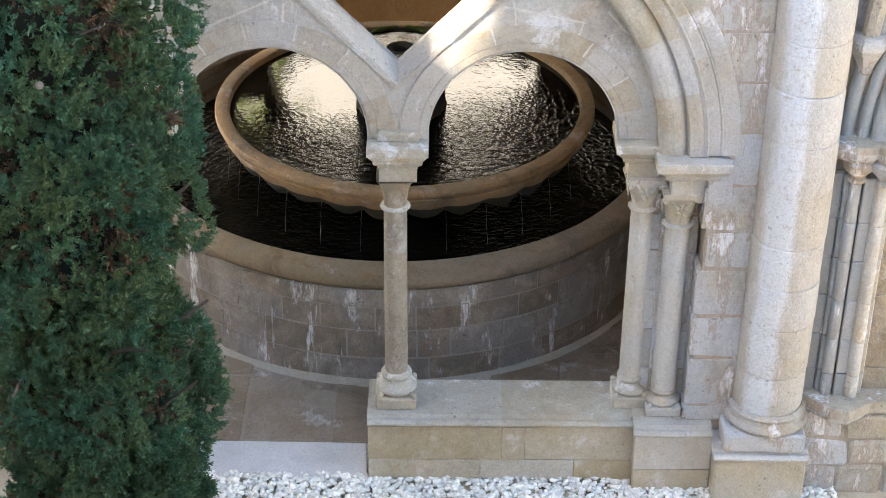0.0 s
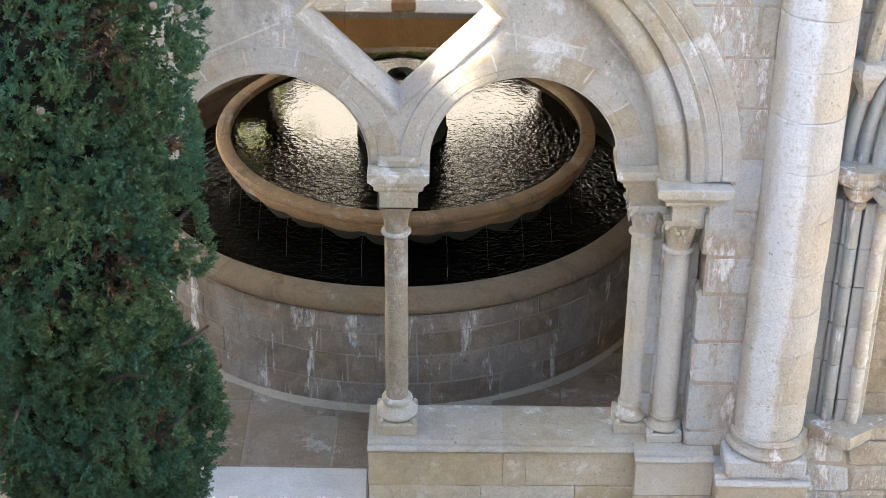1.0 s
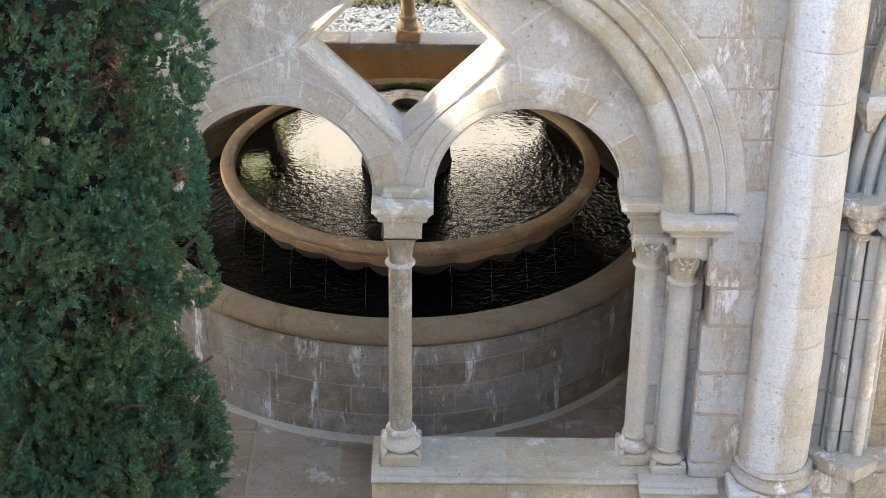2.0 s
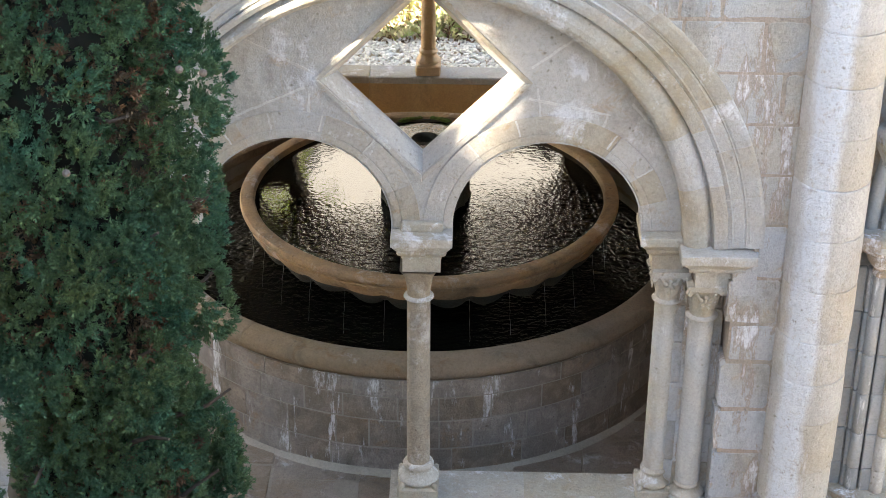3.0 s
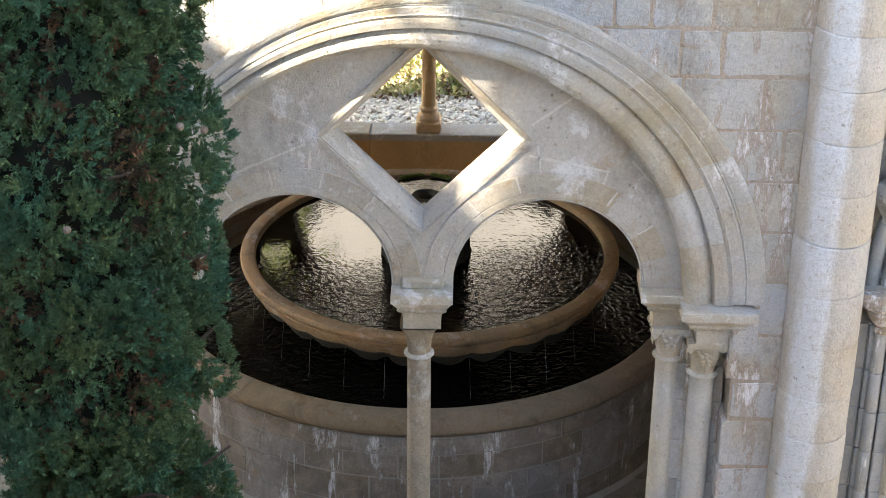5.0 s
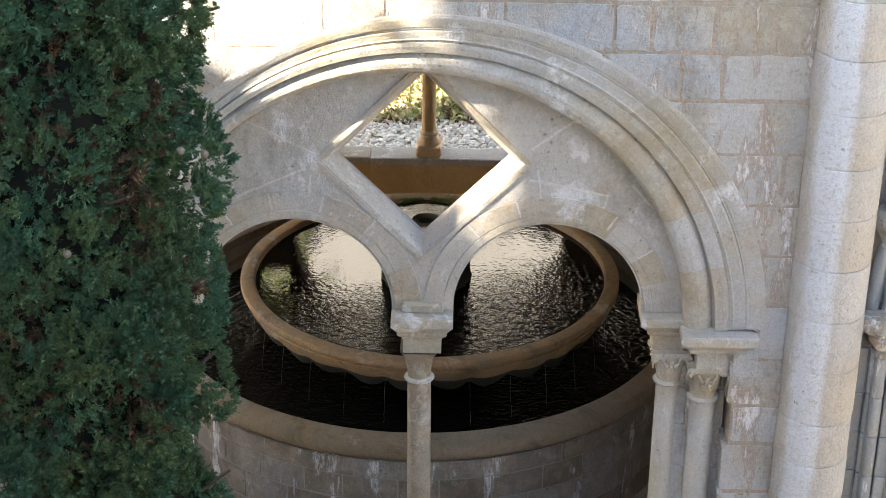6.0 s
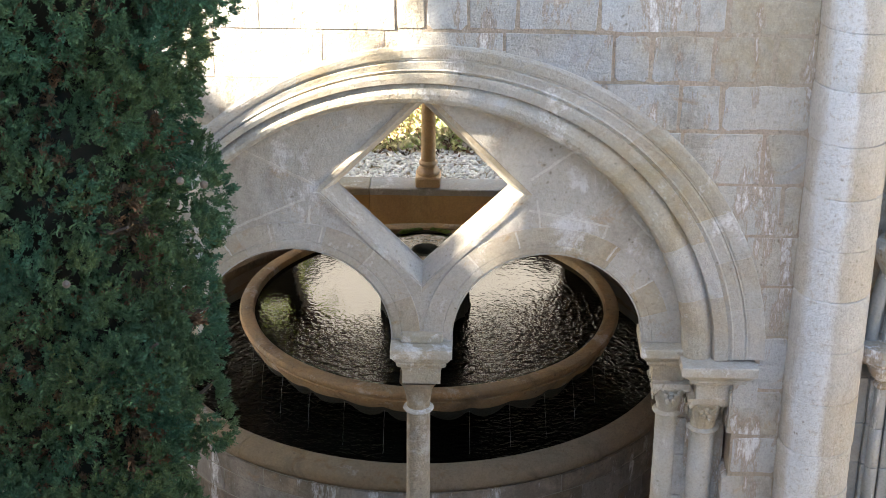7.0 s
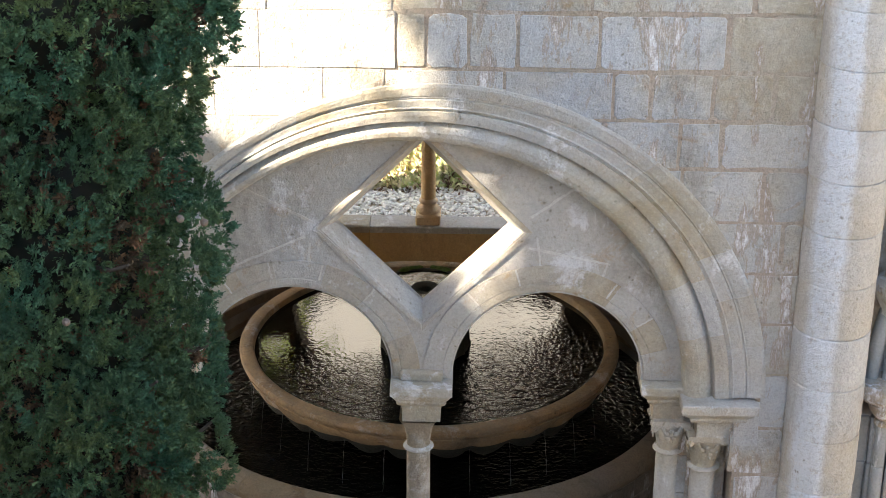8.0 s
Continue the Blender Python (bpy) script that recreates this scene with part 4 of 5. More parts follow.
# ---- fountain ----
def build_fountain():
    ob = thing("fountain", "great round stone washing fountain with two tiers of dark water", "fountain")
    b = bmesh.new()
    lathe(b, [(2.2195, 0.0), (2.2195, 0.86)], LCX, LCY, 96)
    lathe(b, [(2.045, 0.5), (2.045, 0.95)], LCX, LCY, 96)
    part("basin_core", b, JOINT, ob)
    b = bmesh.new()
    lathe(b, [(2.218, 0.062), (2.238, 0.036), (2.252, 0.022), (2.268, 0.012)], LCX, LCY, 96, wobble=0.004)
    part("footing", b, JOINT, ob, "pale mortar fillet", smooth=True)
    rr = random.Random(5)
    for z0, z1, n in ((0.02, 0.245, 30), (0.253, 0.495, 36), (0.503, 0.70, 38), (0.706, 0.855, 24)):
        cuts = [2 * math.pi * (i + rr.uniform(-0.2, 0.2)) / n + z0 * 3 for i in range(n)]
        cuts.append(cuts[0] + 2 * math.pi)
        for a0, a1 in zip(cuts, cuts[1:]):
            b = bmesh.new()
            R = 2.225 + rr.uniform(-0.004, 0.004)
            lathe(b, [(R - 0.06, z0 + 0.002), (R - 0.004, z0 + 0.002), (R, z0 + 0.007), (R, z1 - 0.005), (R - 0.004, z1 - 0.001), (R - 0.06, z1 - 0.001)], LCX, LCY, 6, a0 + 0.0030, a1 - 0.0030, closed=True)
            part("basin_stone", b, BASIN_WALL, ob)
    # coping of the lower basin, in curved lengths
    for i in range(10):
        a0, a1 = 2 * math.pi * i / 10 + 0.33, 2 * math.pi * (i + 1) / 10 + 0.33
        b = bmesh.new()
        prof = [(2.04, 0.80), (2.07, 1.015), (2.09, 1.033), (2.12, 1.04), (2.165, 1.032)]
        prof += [(2.20 + 0.075 * math.sin(math.pi * k / 8), 0.95 + 0.078 * math.cos(math.pi * k / 8)) for k in range(9)]
        prof += [(2.21, 0.865), (2.20, 0.85)]
        lathe(b, prof, LCX, LCY, 14, a0 + 0.001, a1 - 0.001, wobble=0.003, closed=True)
        part("rim_stone", b, BASIN_COPING, ob, smooth=True)
    b = bmesh.new()
    lathe(b, [(0.02, 0.72), (0.6, 0.72), (1.2, 0.72), (2.055, 0.72)], LCX, LCY, 96)
    part("lower_water", b, WATER_LOW, ob, "dark rippled water", smooth=True)
    # upper bowl with its lobed underside
    b = bmesh.new()
    seg, lobes = 280, 28
    phase = math.radians(-89.3)
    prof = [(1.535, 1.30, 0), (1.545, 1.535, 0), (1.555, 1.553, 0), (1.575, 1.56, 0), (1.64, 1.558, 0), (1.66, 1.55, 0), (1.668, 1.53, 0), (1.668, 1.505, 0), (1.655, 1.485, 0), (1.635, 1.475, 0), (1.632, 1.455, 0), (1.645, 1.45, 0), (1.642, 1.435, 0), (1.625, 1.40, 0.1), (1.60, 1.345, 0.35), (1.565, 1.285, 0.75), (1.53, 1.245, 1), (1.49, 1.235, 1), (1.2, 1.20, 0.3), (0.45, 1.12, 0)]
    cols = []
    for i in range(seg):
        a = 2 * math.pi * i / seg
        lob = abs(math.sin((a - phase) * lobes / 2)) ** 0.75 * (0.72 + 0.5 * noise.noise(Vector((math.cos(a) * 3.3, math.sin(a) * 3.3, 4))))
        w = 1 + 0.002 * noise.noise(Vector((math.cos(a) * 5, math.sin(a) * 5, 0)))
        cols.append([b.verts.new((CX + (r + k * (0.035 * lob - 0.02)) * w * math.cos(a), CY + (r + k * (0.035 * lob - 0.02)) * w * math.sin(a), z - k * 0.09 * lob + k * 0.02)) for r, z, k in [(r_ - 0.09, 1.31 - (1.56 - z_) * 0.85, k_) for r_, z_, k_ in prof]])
    for i in range(seg):
        p, q = cols[i], cols[(i + 1) % seg]
        for k in range(14):
            b.faces.new((p[k], q[k], q[k + 1], p[k + 1]))
    # bowl's underside split off near-black: wet stain plus shade put into the colour
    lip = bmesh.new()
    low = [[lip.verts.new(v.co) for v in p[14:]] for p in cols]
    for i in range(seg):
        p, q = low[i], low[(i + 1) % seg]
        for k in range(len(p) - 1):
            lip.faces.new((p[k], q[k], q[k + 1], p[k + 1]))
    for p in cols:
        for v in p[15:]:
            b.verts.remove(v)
    part("drip_edge", lip, ROCK, ob, "lobed drip edge, wet stain and underside shade in its colour", smooth=True)
    part("upper_bowl", b, BASIN_RIM, ob, "worn brown stone bowl with a lobed lower edge", smooth=True)
    # stem in the same near-black, with the dark under the bowl in its colour
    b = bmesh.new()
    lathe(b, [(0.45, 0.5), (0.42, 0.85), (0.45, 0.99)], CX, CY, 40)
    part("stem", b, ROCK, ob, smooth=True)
    b = bmesh.new()
    lathe(b, [(0.02, 1.255), (0.4, 1.255), (1.0, 1.255), (1.46, 1.255)], CX, CY, 128)
    part("upper_water", b, WATER, ob, "dark water mirroring the bright garden", smooth=True)
    # rocky middle drum with its little pool
    b = bmesh.new()
    rings = []
    zs = [1.18, 1.25, 1.34, 1.44, 1.54, 1.63, 1.71, 1.77, 1.80, 1.80, 1.77]
    rad = [0.37, 0.36, 0.35, 0.345, 0.345, 0.35, 0.36, 0.37, 0.37, 0.345, 0.32]
    for z, r0 in zip(zs, rad):
        ring = []
        for i in range(72):
            a = 2 * math.pi * i / 72
            k = 1 + 0.10 * noise.fractal(Vector((math.cos(a) * 2.5, math.sin(a) * 2.5, z * 5)), 0.8, 2.0, 4)
            ring.append(b.verts.new((DCX + r0 * k * math.cos(a), DCY + r0 * k * math.sin(a), z + (0.012 * noise.noise(Vector((a * 4, z, 0))) if z < 1.75 else 0))))
        rings.append(ring)
    for p, q in zip(rings, rings[1:]):
        for i in range(72):
            b.faces.new((p[i], p[(i + 1) % 72], q[(i + 1) % 72], q[i]))
    part("rock_drum", b, ROCK, ob, "dark wet tufa drum", smooth=True)
    b = bmesh.new()
    lathe(b, [(0.085, 1.787), (0.2, 1.787), (0.365, 1.787)], DCX, DCY, 48)
    part("top_water", b, WATER_TOP, ob, smooth=True)
    b = bmesh.new()
    lathe(b, [(0.05, 1.70), (0.06, 1.77), (0.085, 1.79), (0.115, 1.793), (0.125, 1.77)], DCX, DCY, 32)
    part("spout", b, ROCK, ob, smooth=True)
    # moss tufts on the back edge of the drum
    r4 = random.Random(3)
    for a_mid, span in ((1.25, 0.35), (1.95, 0.45)):
        b = bmesh.new()
        for _ in range(90):
            a = a_mid + r4.uniform(-span, span) * 0.6
            m = Matrix.Translation((DCX + 0.37 * math.cos(a), DCY + 0.37 * math.sin(a), 1.80 + r4.uniform(-0.008, 0.012))) @ Matrix.Diagonal((0.018, 0.018, 0.012, 1))
            bmesh.ops.create_icosphere(b, subdivisions=1, radius=r4.uniform(0.7, 1.3), matrix=m)
        part("moss_cushion", b, MOSS, ob, "green moss cushion")
    # jets that fall from the notches
    for i in range(28):
        a = phase + 2 * math.pi * i / 28
        if math.sin(a) > 0.45:
            continue
        b = bmesh.new()
        rr2 = random.Random(i)
        prev = None
        for k in range(15):
            t = k / 14
            rad = 1.46 + 0.05 * t + rr2.uniform(-0.003, 0.003)
            z = 1.13 - 0.42 * t ** 1.3
            aa = a + rr2.uniform(-0.0015, 0.0015)
            w = 0.0014 * rr2.uniform(0.4, 1.5)
            ring = [b.verts.new((CX + rad * math.cos(aa) + w * math.cos(q), CY + rad * math.sin(aa) + w * math.sin(q), z)) for q in [2 * math.pi * j / 6 for j in range(6)]]
            if prev:
                for j in range(6):
                    b.faces.new((prev[j], prev[(j + 1) % 6], ring[(j + 1) % 6], ring[j]))
            prev = ring
        part("water_jet", b, stream_m, ob, "thin falling thread of water", smooth=True)


# ---- pavilion floor, far arcade, shell ----
def build_floor():
    fl = thing("floor", "worn brown stone floor slabs round the fountain", "floor", kind="structure")
    box_part("bedding", -4.6, 4.2, 10.31, 17.5, -0.1, 0.0095, FLOOR_JOINT, fl, 0.001)
    rr = random.Random(21)
    x = -3.6
    count = 0
    while x < 3.4:
        w = rr.uniform(0.46, 0.68)
        y = 10.315
        while y < 14.5:
            d = rr.uniform(0.4, 0.95)
            cx, cy = x + w / 2, y + d / 2
            if math.hypot(cx - LCX, cy - LCY) > 1.75 and count < 290:
                vs, fs = box_geo(x + 0.007, x + w - 0.007, y + 0.007, y + d - 0.007, -0.03, 0.014 + rr.uniform(-0.002, 0.002), 0.006, 0.008)
                piece("floor_slab", vs, fs, FLOOR, fl)
                count += 1
            y += d
        x += w
    th = thing("threshold", "long blue-grey stone threshold slab level with the gravel", "threshold", kind="structure")
    for x0, x1 in ((-2.2, -0.51),):
        vs, fs = box_geo(x0, x1, 9.89, 10.31, -0.08, 0.018, 0.012, 0.003)
        piece("slab", vs, fs, SLAB, th)


def build_far_arcade():
    ob = thing("far_arcade", "sunlit-edged far arcade wall with a low parapet and open bay", "wall", kind="structure")
    for a, b_ in ((-1.875, -1.05), (-1.045, 0.45), (0.455, 1.055)):
        vs, fs = box_geo(a, b_, 17.43, 17.74, 0.46, 0.54, 0.01, 0.003)
        piece("coping", vs, fs, STONE_FINE, ob)
        vs, fs = box_geo(a, b_, 17.46, 17.71, -0.05, 0.458, 0.008, 0.003)
        piece("parapet_stone", vs, fs, BOUNCE_STONE, ob)
    # piers and the arch head of the open bay
    bm = bmesh.new()
    aw, ac = 1.47, -0.41
    loop = [(ac + aw, -0.05), (6.5, -0.05), (6.5, 6.9), (-6.5, 6.9), (-6.5, -0.05), (ac - aw, -0.05)] + [(ac + aw * math.cos(math.pi * (1 - i / 30)), 2.95 + 1.30 * math.sin(math.pi * (1 - i / 30))) for i in range(31)]
    ee = []
    # second loop: small added opening through which the water mirrors the green tree
    for lp in (loop, [(-2.28, 3.34), (-1.94, 3.34), (-1.94, 3.66), (-2.11, 3.80), (-2.28, 3.66)]):
        vv = [bm.verts.new((x, 17.445, z)) for x, z in lp]
        ee += [bm.edges.new((vv[i], vv[(i + 1) % len(vv)])) for i in range(len(vv))]
    bmesh.ops.triangle_fill(bm, use_beauty=True, edges=ee)
    ret = bmesh.ops.extrude_face_region(bm, geom=bm.faces[:])
    bmesh.ops.translate(bm, vec=(0, 0.31, 0), verts=[g for g in ret["geom"] if isinstance(g, bmesh.types.BMVert)])
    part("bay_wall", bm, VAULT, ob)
    col = thing("column", "stout stone column on the far parapet, dark against the garden", "column")
    cx, cy = -0.425, 17.585
    b = bmesh.new()
    lathe(b, [(0.077, 0.80), (0.075, 1.5), (0.075, 2.6), (0.09, 2.62), (0.1, 2.66), (0.08, 2.7), (0.075, 2.75), (0.075, 4.36)], cx, cy, 32)
    part("shaft", b, BOUNCE_STONE, col, smooth=True)
    b = bmesh.new()
    lathe(b, [(0.077, 0.82)] + [(0.085 + 0.018 * math.sin(math.pi * k / 6), 0.81 - 0.05 * k / 6) for k in range(7)] + [(0.09, 0.74)] + [(0.10 + 0.028 * math.sin(math.pi * k / 6), 0.73 - 0.09 * k / 6) for k in range(7)] + [(0.1, 0.63)], cx, cy, 32)
    part("base", b, BOUNCE_STONE, col, smooth=True)
    box_part("plinth", cx - 0.132, cx + 0.132, cy - 0.132, cy + 0.132, 0.54, 0.655, BOUNCE_STONE, col, 0.012, 0.003)


def build_shell():
    cl = bmesh.new()
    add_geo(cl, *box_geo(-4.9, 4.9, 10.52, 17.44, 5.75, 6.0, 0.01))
    tagged(part("ceiling", cl, VAULT), "plain vault over the fountain, interior shade put into its colour", "ceiling", kind="structure")
    rf = bmesh.new()
    add_geo(rf, [(-5.0, 9.92, 7.02), (5.0, 9.92, 7.02), (5.0, 17.8, 7.02), (-5.0, 17.8, 7.02), (0, 12, 7.8), (0, 16, 7.8)], [(0, 1, 4), (1, 2, 5, 4), (2, 3, 5), (3, 0, 4, 5), (0, 3, 2, 1)])
    tagged(part("roof", rf, ROOF), "low clay-tiled hipped roof of the pavilion", "roof", kind="structure")
    # Added side walls: east kept shut, west opened wide to light the fountain.
    for nm, x0, x1 in (("wall_east", 4.2, 4.8), ("wall_west", -4.8, -4.2)):
        b = bmesh.new()
        for y0, y1, z0, z1 in ((10.5, 11.1, -0.05, 7.0), (16.3, 17.44, -0.05, 7.0), (11.1, 16.3, 4.3, 7.0), (11.1, 16.3, -0.05, 0.54)):
            if z0 == 4.3 and nm == "wall_east":
                z0 = 0.54
            add_geo(b, *box_geo(x0, x1, y0 + 0.002, y1 - 0.002, z0 + (0.002 if z0 > 0 else 0), z1, 0.004))
        tagged(part(nm, b, PLASTER), "added pavilion side wall shaped to set the light inside", "wall", kind="structure")


def unseen_wing(label, x0, x1, y0, y1, h, ridge, finish=None):
    ob = thing("unseen_wing", label, "building")
    b = bmesh.new()
    add_geo(b, *box_geo(x0, x1, y0, y1, -0.1, h, 0.02))
    part("wall", b, finish or PLASTER, ob)
    if ridge:
        b = bmesh.new()
        xm = (x0 + x1) / 2
        o = 0.4
        add_geo(b, [(x0 - o, y0 - o, h), (x1 + o, y0 - o, h), (x1 + o, y1 + o, h), (x0 - o, y1 + o, h), (xm, y0 - o, h + ridge), (xm, y1 + o, h + ridge)], [(0, 1, 4), (1, 2, 5, 4), (2, 3, 5), (3, 0, 4, 5), (0, 3, 2, 1)])
        part("roof", b, ROOF, ob)
    return ob


# ---- gravel ----
def pebbles(name, label, x0, x1, y0, y1, count, size, seed, layer):
    g = np.random.default_rng(seed)
    t = (1 + 5 ** 0.5) / 2
    ico = np.array([(-1, t, 0), (1, t, 0), (-1, -t, 0), (1, -t, 0), (0, -1, t), (0, 1, t), (0, -1, -t), (0, 1, -t), (t, 0, -1), (t, 0, 1), (-t, 0, -1), (-t, 0, 1)]) / math.hypot(1, t)
    tri = np.array([(0, 11, 5), (0, 5, 1), (0, 1, 7), (0, 7, 10), (0, 10, 11), (1, 5, 9), (5, 11, 4), (11, 10, 2), (10, 7, 6), (7, 1, 8), (3, 9, 4), (3, 4, 2), (3, 2, 6), (3, 6, 8), (3, 8, 9), (4, 9, 5), (2, 4, 11), (6, 2, 10), (8, 6, 7), (9, 8, 1)])
    V = ico[None] * g.uniform(0.75, 1.2, (count, 12, 1)) * (size * g.uniform(0.55, 1.25, (count, 1, 1))) * np.stack([g.uniform(0.9, 1.35, count), g.uniform(0.7, 1.0, count), g.uniform(0.45, 0.7, count)], 1)[:, None]
    a, tilt = g.uniform(0, 6.28, count), g.normal(0, 0.35, count)
    c, s = np.cos(tilt), np.sin(tilt)
    V = np.stack([V[..., 0], V[..., 1] * c[:, None] - V[..., 2] * s[:, None], V[..., 1] * s[:, None] + V[..., 2] * c[:, None]], -1)
    c, s = np.cos(a), np.sin(a)
    V = np.stack([V[..., 0] * c[:, None] - V[..., 1] * s[:, None], V[..., 0] * s[:, None] + V[..., 1] * c[:, None], V[..., 2]], -1)
    V += np.stack([g.uniform(x0, x1, count), g.uniform(y0, y1, count), g.uniform(-0.004, layer, count)], 1)[:, None]
    F = (tri[None] + 12 * np.arange(count)[:, None, None]).reshape(-1, 3)
    me = bpy.data.meshes.new(name)
    me.from_pydata(V.reshape(-1, 3).tolist(), [], F.tolist())
    me.materials.append(PEBBLE)
    me.polygons.foreach_set("use_smooth", [True] * len(me.polygons))
    return tagged(new(name, me), label, "gravel", kind="stuff")


# ---- garden planting ----
def leaf_mass(name, label, category, boxes, count, size, material, seed, kind="", lumps=0.0):
    """Leaves as small bent quads scattered through lumpy boxes (x0, x1, y0, y1, z0, z1)."""
    g = np.random.default_rng(seed)
    VV, FF, nv = [], [], 0
    for x0, x1, y0, y1, z0, z1 in boxes:
        P = np.stack([g.uniform(x0, x1, count), g.uniform(y0, y1, count), z0 + (z1 - z0) * g.uniform(0, 1, count) ** 0.7], 1)
        if lumps:
            lim = z0 + (z1 - z0) * (1 - lumps * (0.5 + 0.5 * np.sin(P[:, 0] * 3.1 + 1.3 * np.sin(P[:, 1] * 2.7))))
            P[:, 2] = np.minimum(P[:, 2], lim)
        d = g.normal(0, 1, (count, 3)) + np.array([0, 0, 0.8])
        d /= np.linalg.norm(d, axis=1)[:, None]
        u = np.cross(d, g.normal(0, 1, (count, 3)))
        u /= np.linalg.norm(u, axis=1)[:, None]
        s = size * g.uniform(0.6, 1.4, (count, 1))
        w = np.cross(d, u)
        V = np.stack([P - d * s, P + u * s * 0.4 + w * s * 0.12, P + d * s, P - u * s * 0.4 + w * s * 0.12], 1).reshape(-1, 3)
        F = np.arange(4 * count).reshape(-1, 4) + nv
        VV.append(V)
        FF.append(F)
        nv += 4 * count
    me = bpy.data.meshes.new(name)
    me.from_pydata(np.concatenate(VV).tolist(), [], np.concatenate(FF).tolist())
    me.materials.append(material)
    return tagged(new(name, me), label, category, kind=kind)


def leafy_tree(label, cx, cy, h, r, material, seed):
    ob = thing("tree", label, "tree", "garden trees")
    b = bmesh.new()
    tube(b, [Vector((cx + 0.1 * math.sin(k), cy, h * 0.75 * k / 6)) for k in range(7)], [0.16 - 0.018 * k for k in range(7)], 10)
    rr = random.Random(seed)
    for i in range(9):
        a = rr.uniform(0, 6.28)
        z = h * rr.uniform(0.3, 0.6)
        tube(b, [Vector((cx + r * 0.8 * t * math.cos(a), cy + r * 0.8 * t * math.sin(a), z + h * 0.25 * t)) for t in (0, 0.35, 0.7, 1)], [0.06, 0.045, 0.03, 0.012], 6)
    part("trunk", b, WOOD, ob, smooth=True)
    g = np.random.default_rng(seed)
    boxes = []
    for i in range(26):
        a, q, z = g.uniform(0, 6.28), r * g.uniform(0.2, 0.95), h * g.uniform(0.35, 0.95)
        k = 0.33 * r
        x, y = cx + q * math.cos(a), cy + q * math.sin(a)
        boxes.append((x - k, x + k, y - k, y + k, z - k, z + k))
    crown = leaf_mass("crown", "", "", boxes, 450, 0.09, material, seed)
    crown.parent = ob
    return ob


def build_garden():
    leaf_mass("ground_cover", "low yellow-green ground cover in dappled sun", "plants", [(-2.4, 1.8, 19.75, 23.0, -0.02, 0.13)], 7000, 0.05, SHRUB, 5, "stuff", 0.8)
    leaf_mass("ground_cover", "fallen dry leaves and low stems on the soil", "plants", [(-2.4, 1.8, 19.65, 23.0, -0.015, 0.06)], 5000, 0.04, FOLIAGE_DRY, 6, "stuff")
    # added out of view, only for the green patch in the water
    leafy_tree("unseen bright green tree added for the patch mirrored in the bowl", -3.66, 21.5, 7.2, 1.7, SUNLEAF, 7)
    # Added unseen hedge: hides the white wing's lower part from the water.
    b = bmesh.new()
    add_geo(b, *box_geo(-8.0, 7.0, 25.7, 26.6, -0.05, 6.45, 0.3, 0.12))
    hedge = part("mirror_hedge", b, DARK_FILL)
    tagged(hedge, "unseen dark hedge added to darken part of the bowl's mirror image", "hedge", kind="stuff")
    crown = leaf_mass("leaves", "", "", [(-8.2 + 1.9 * k, -6.2 + 1.9 * k, 25.3, 26.9, 0.0, 6.72 + 0.1 * (k % 3)) for k in range(8)], 3000, 0.17, DARK_FILL, 31, lumps=0.05)
    crown.parent = hedge


# ---- cypress ----
def tube(bm, pts, radii, seg=7):
    rings = []
    for i, (p, r) in enumerate(zip(pts, radii)):
        d = (pts[min(i + 1, len(pts) - 1)] - pts[max(i - 1, 0)]).normalized()
        q = d.to_track_quat("Z", "Y")
        rings.append([bm.verts.new(p + q @ Vector((r * math.cos(2 * math.pi * k / seg), r * math.sin(2 * math.pi * k / seg), 0))) for k in range(seg)])
    for a, b in zip(rings, rings[1:]):
        for k in range(seg):
            bm.faces.new((a[k], a[(k + 1) % seg], b[(k + 1) % seg], b[k]))
    bm.faces.new(rings[0][::-1])
    bm.faces.new(rings[-1])


def spray(g, n_twigs, reach):
    """One flat-tipped spray of scale-leaf twigs, growing along +z, about 1 long: thin three-sided spindles."""
    V, F = [], []
    k = 0
    for i in range(n_twigs):
        side = g.uniform(-1, 1)
        start = np.array([0.0, 0.0, g.uniform(0.0, 0.55)]) + g.normal(0, 0.05, 3)
        d = np.array([side * 0.75 + g.normal(0, 0.15), g.normal(0, 0.38), g.uniform(0.55, 1.1)])
        d /= np.linalg.norm(d)
        L = g.uniform(*reach)
        w = 0.021 * g.uniform(0.7, 1.3)
        u = np.cross(d, [0, 1, 0.2])
        u /= np.linalg.norm(u)
        v = np.cross(d, u)
        bend = g.normal(0, 0.06, 3)
        mid = start + d * L * 0.5 + bend
        tip = start + d * L + bend * 0.4
        turn = g.uniform(0, math.pi)
        side_v = u * math.cos(turn) + v * math.sin(turn)
        V += [start, mid + w * side_v, tip, mid - w * side_v]
        F += [(k, k + 1, k + 2), (k, k + 2, k + 3)]
        k += 4
    return np.array(V), np.array(F)


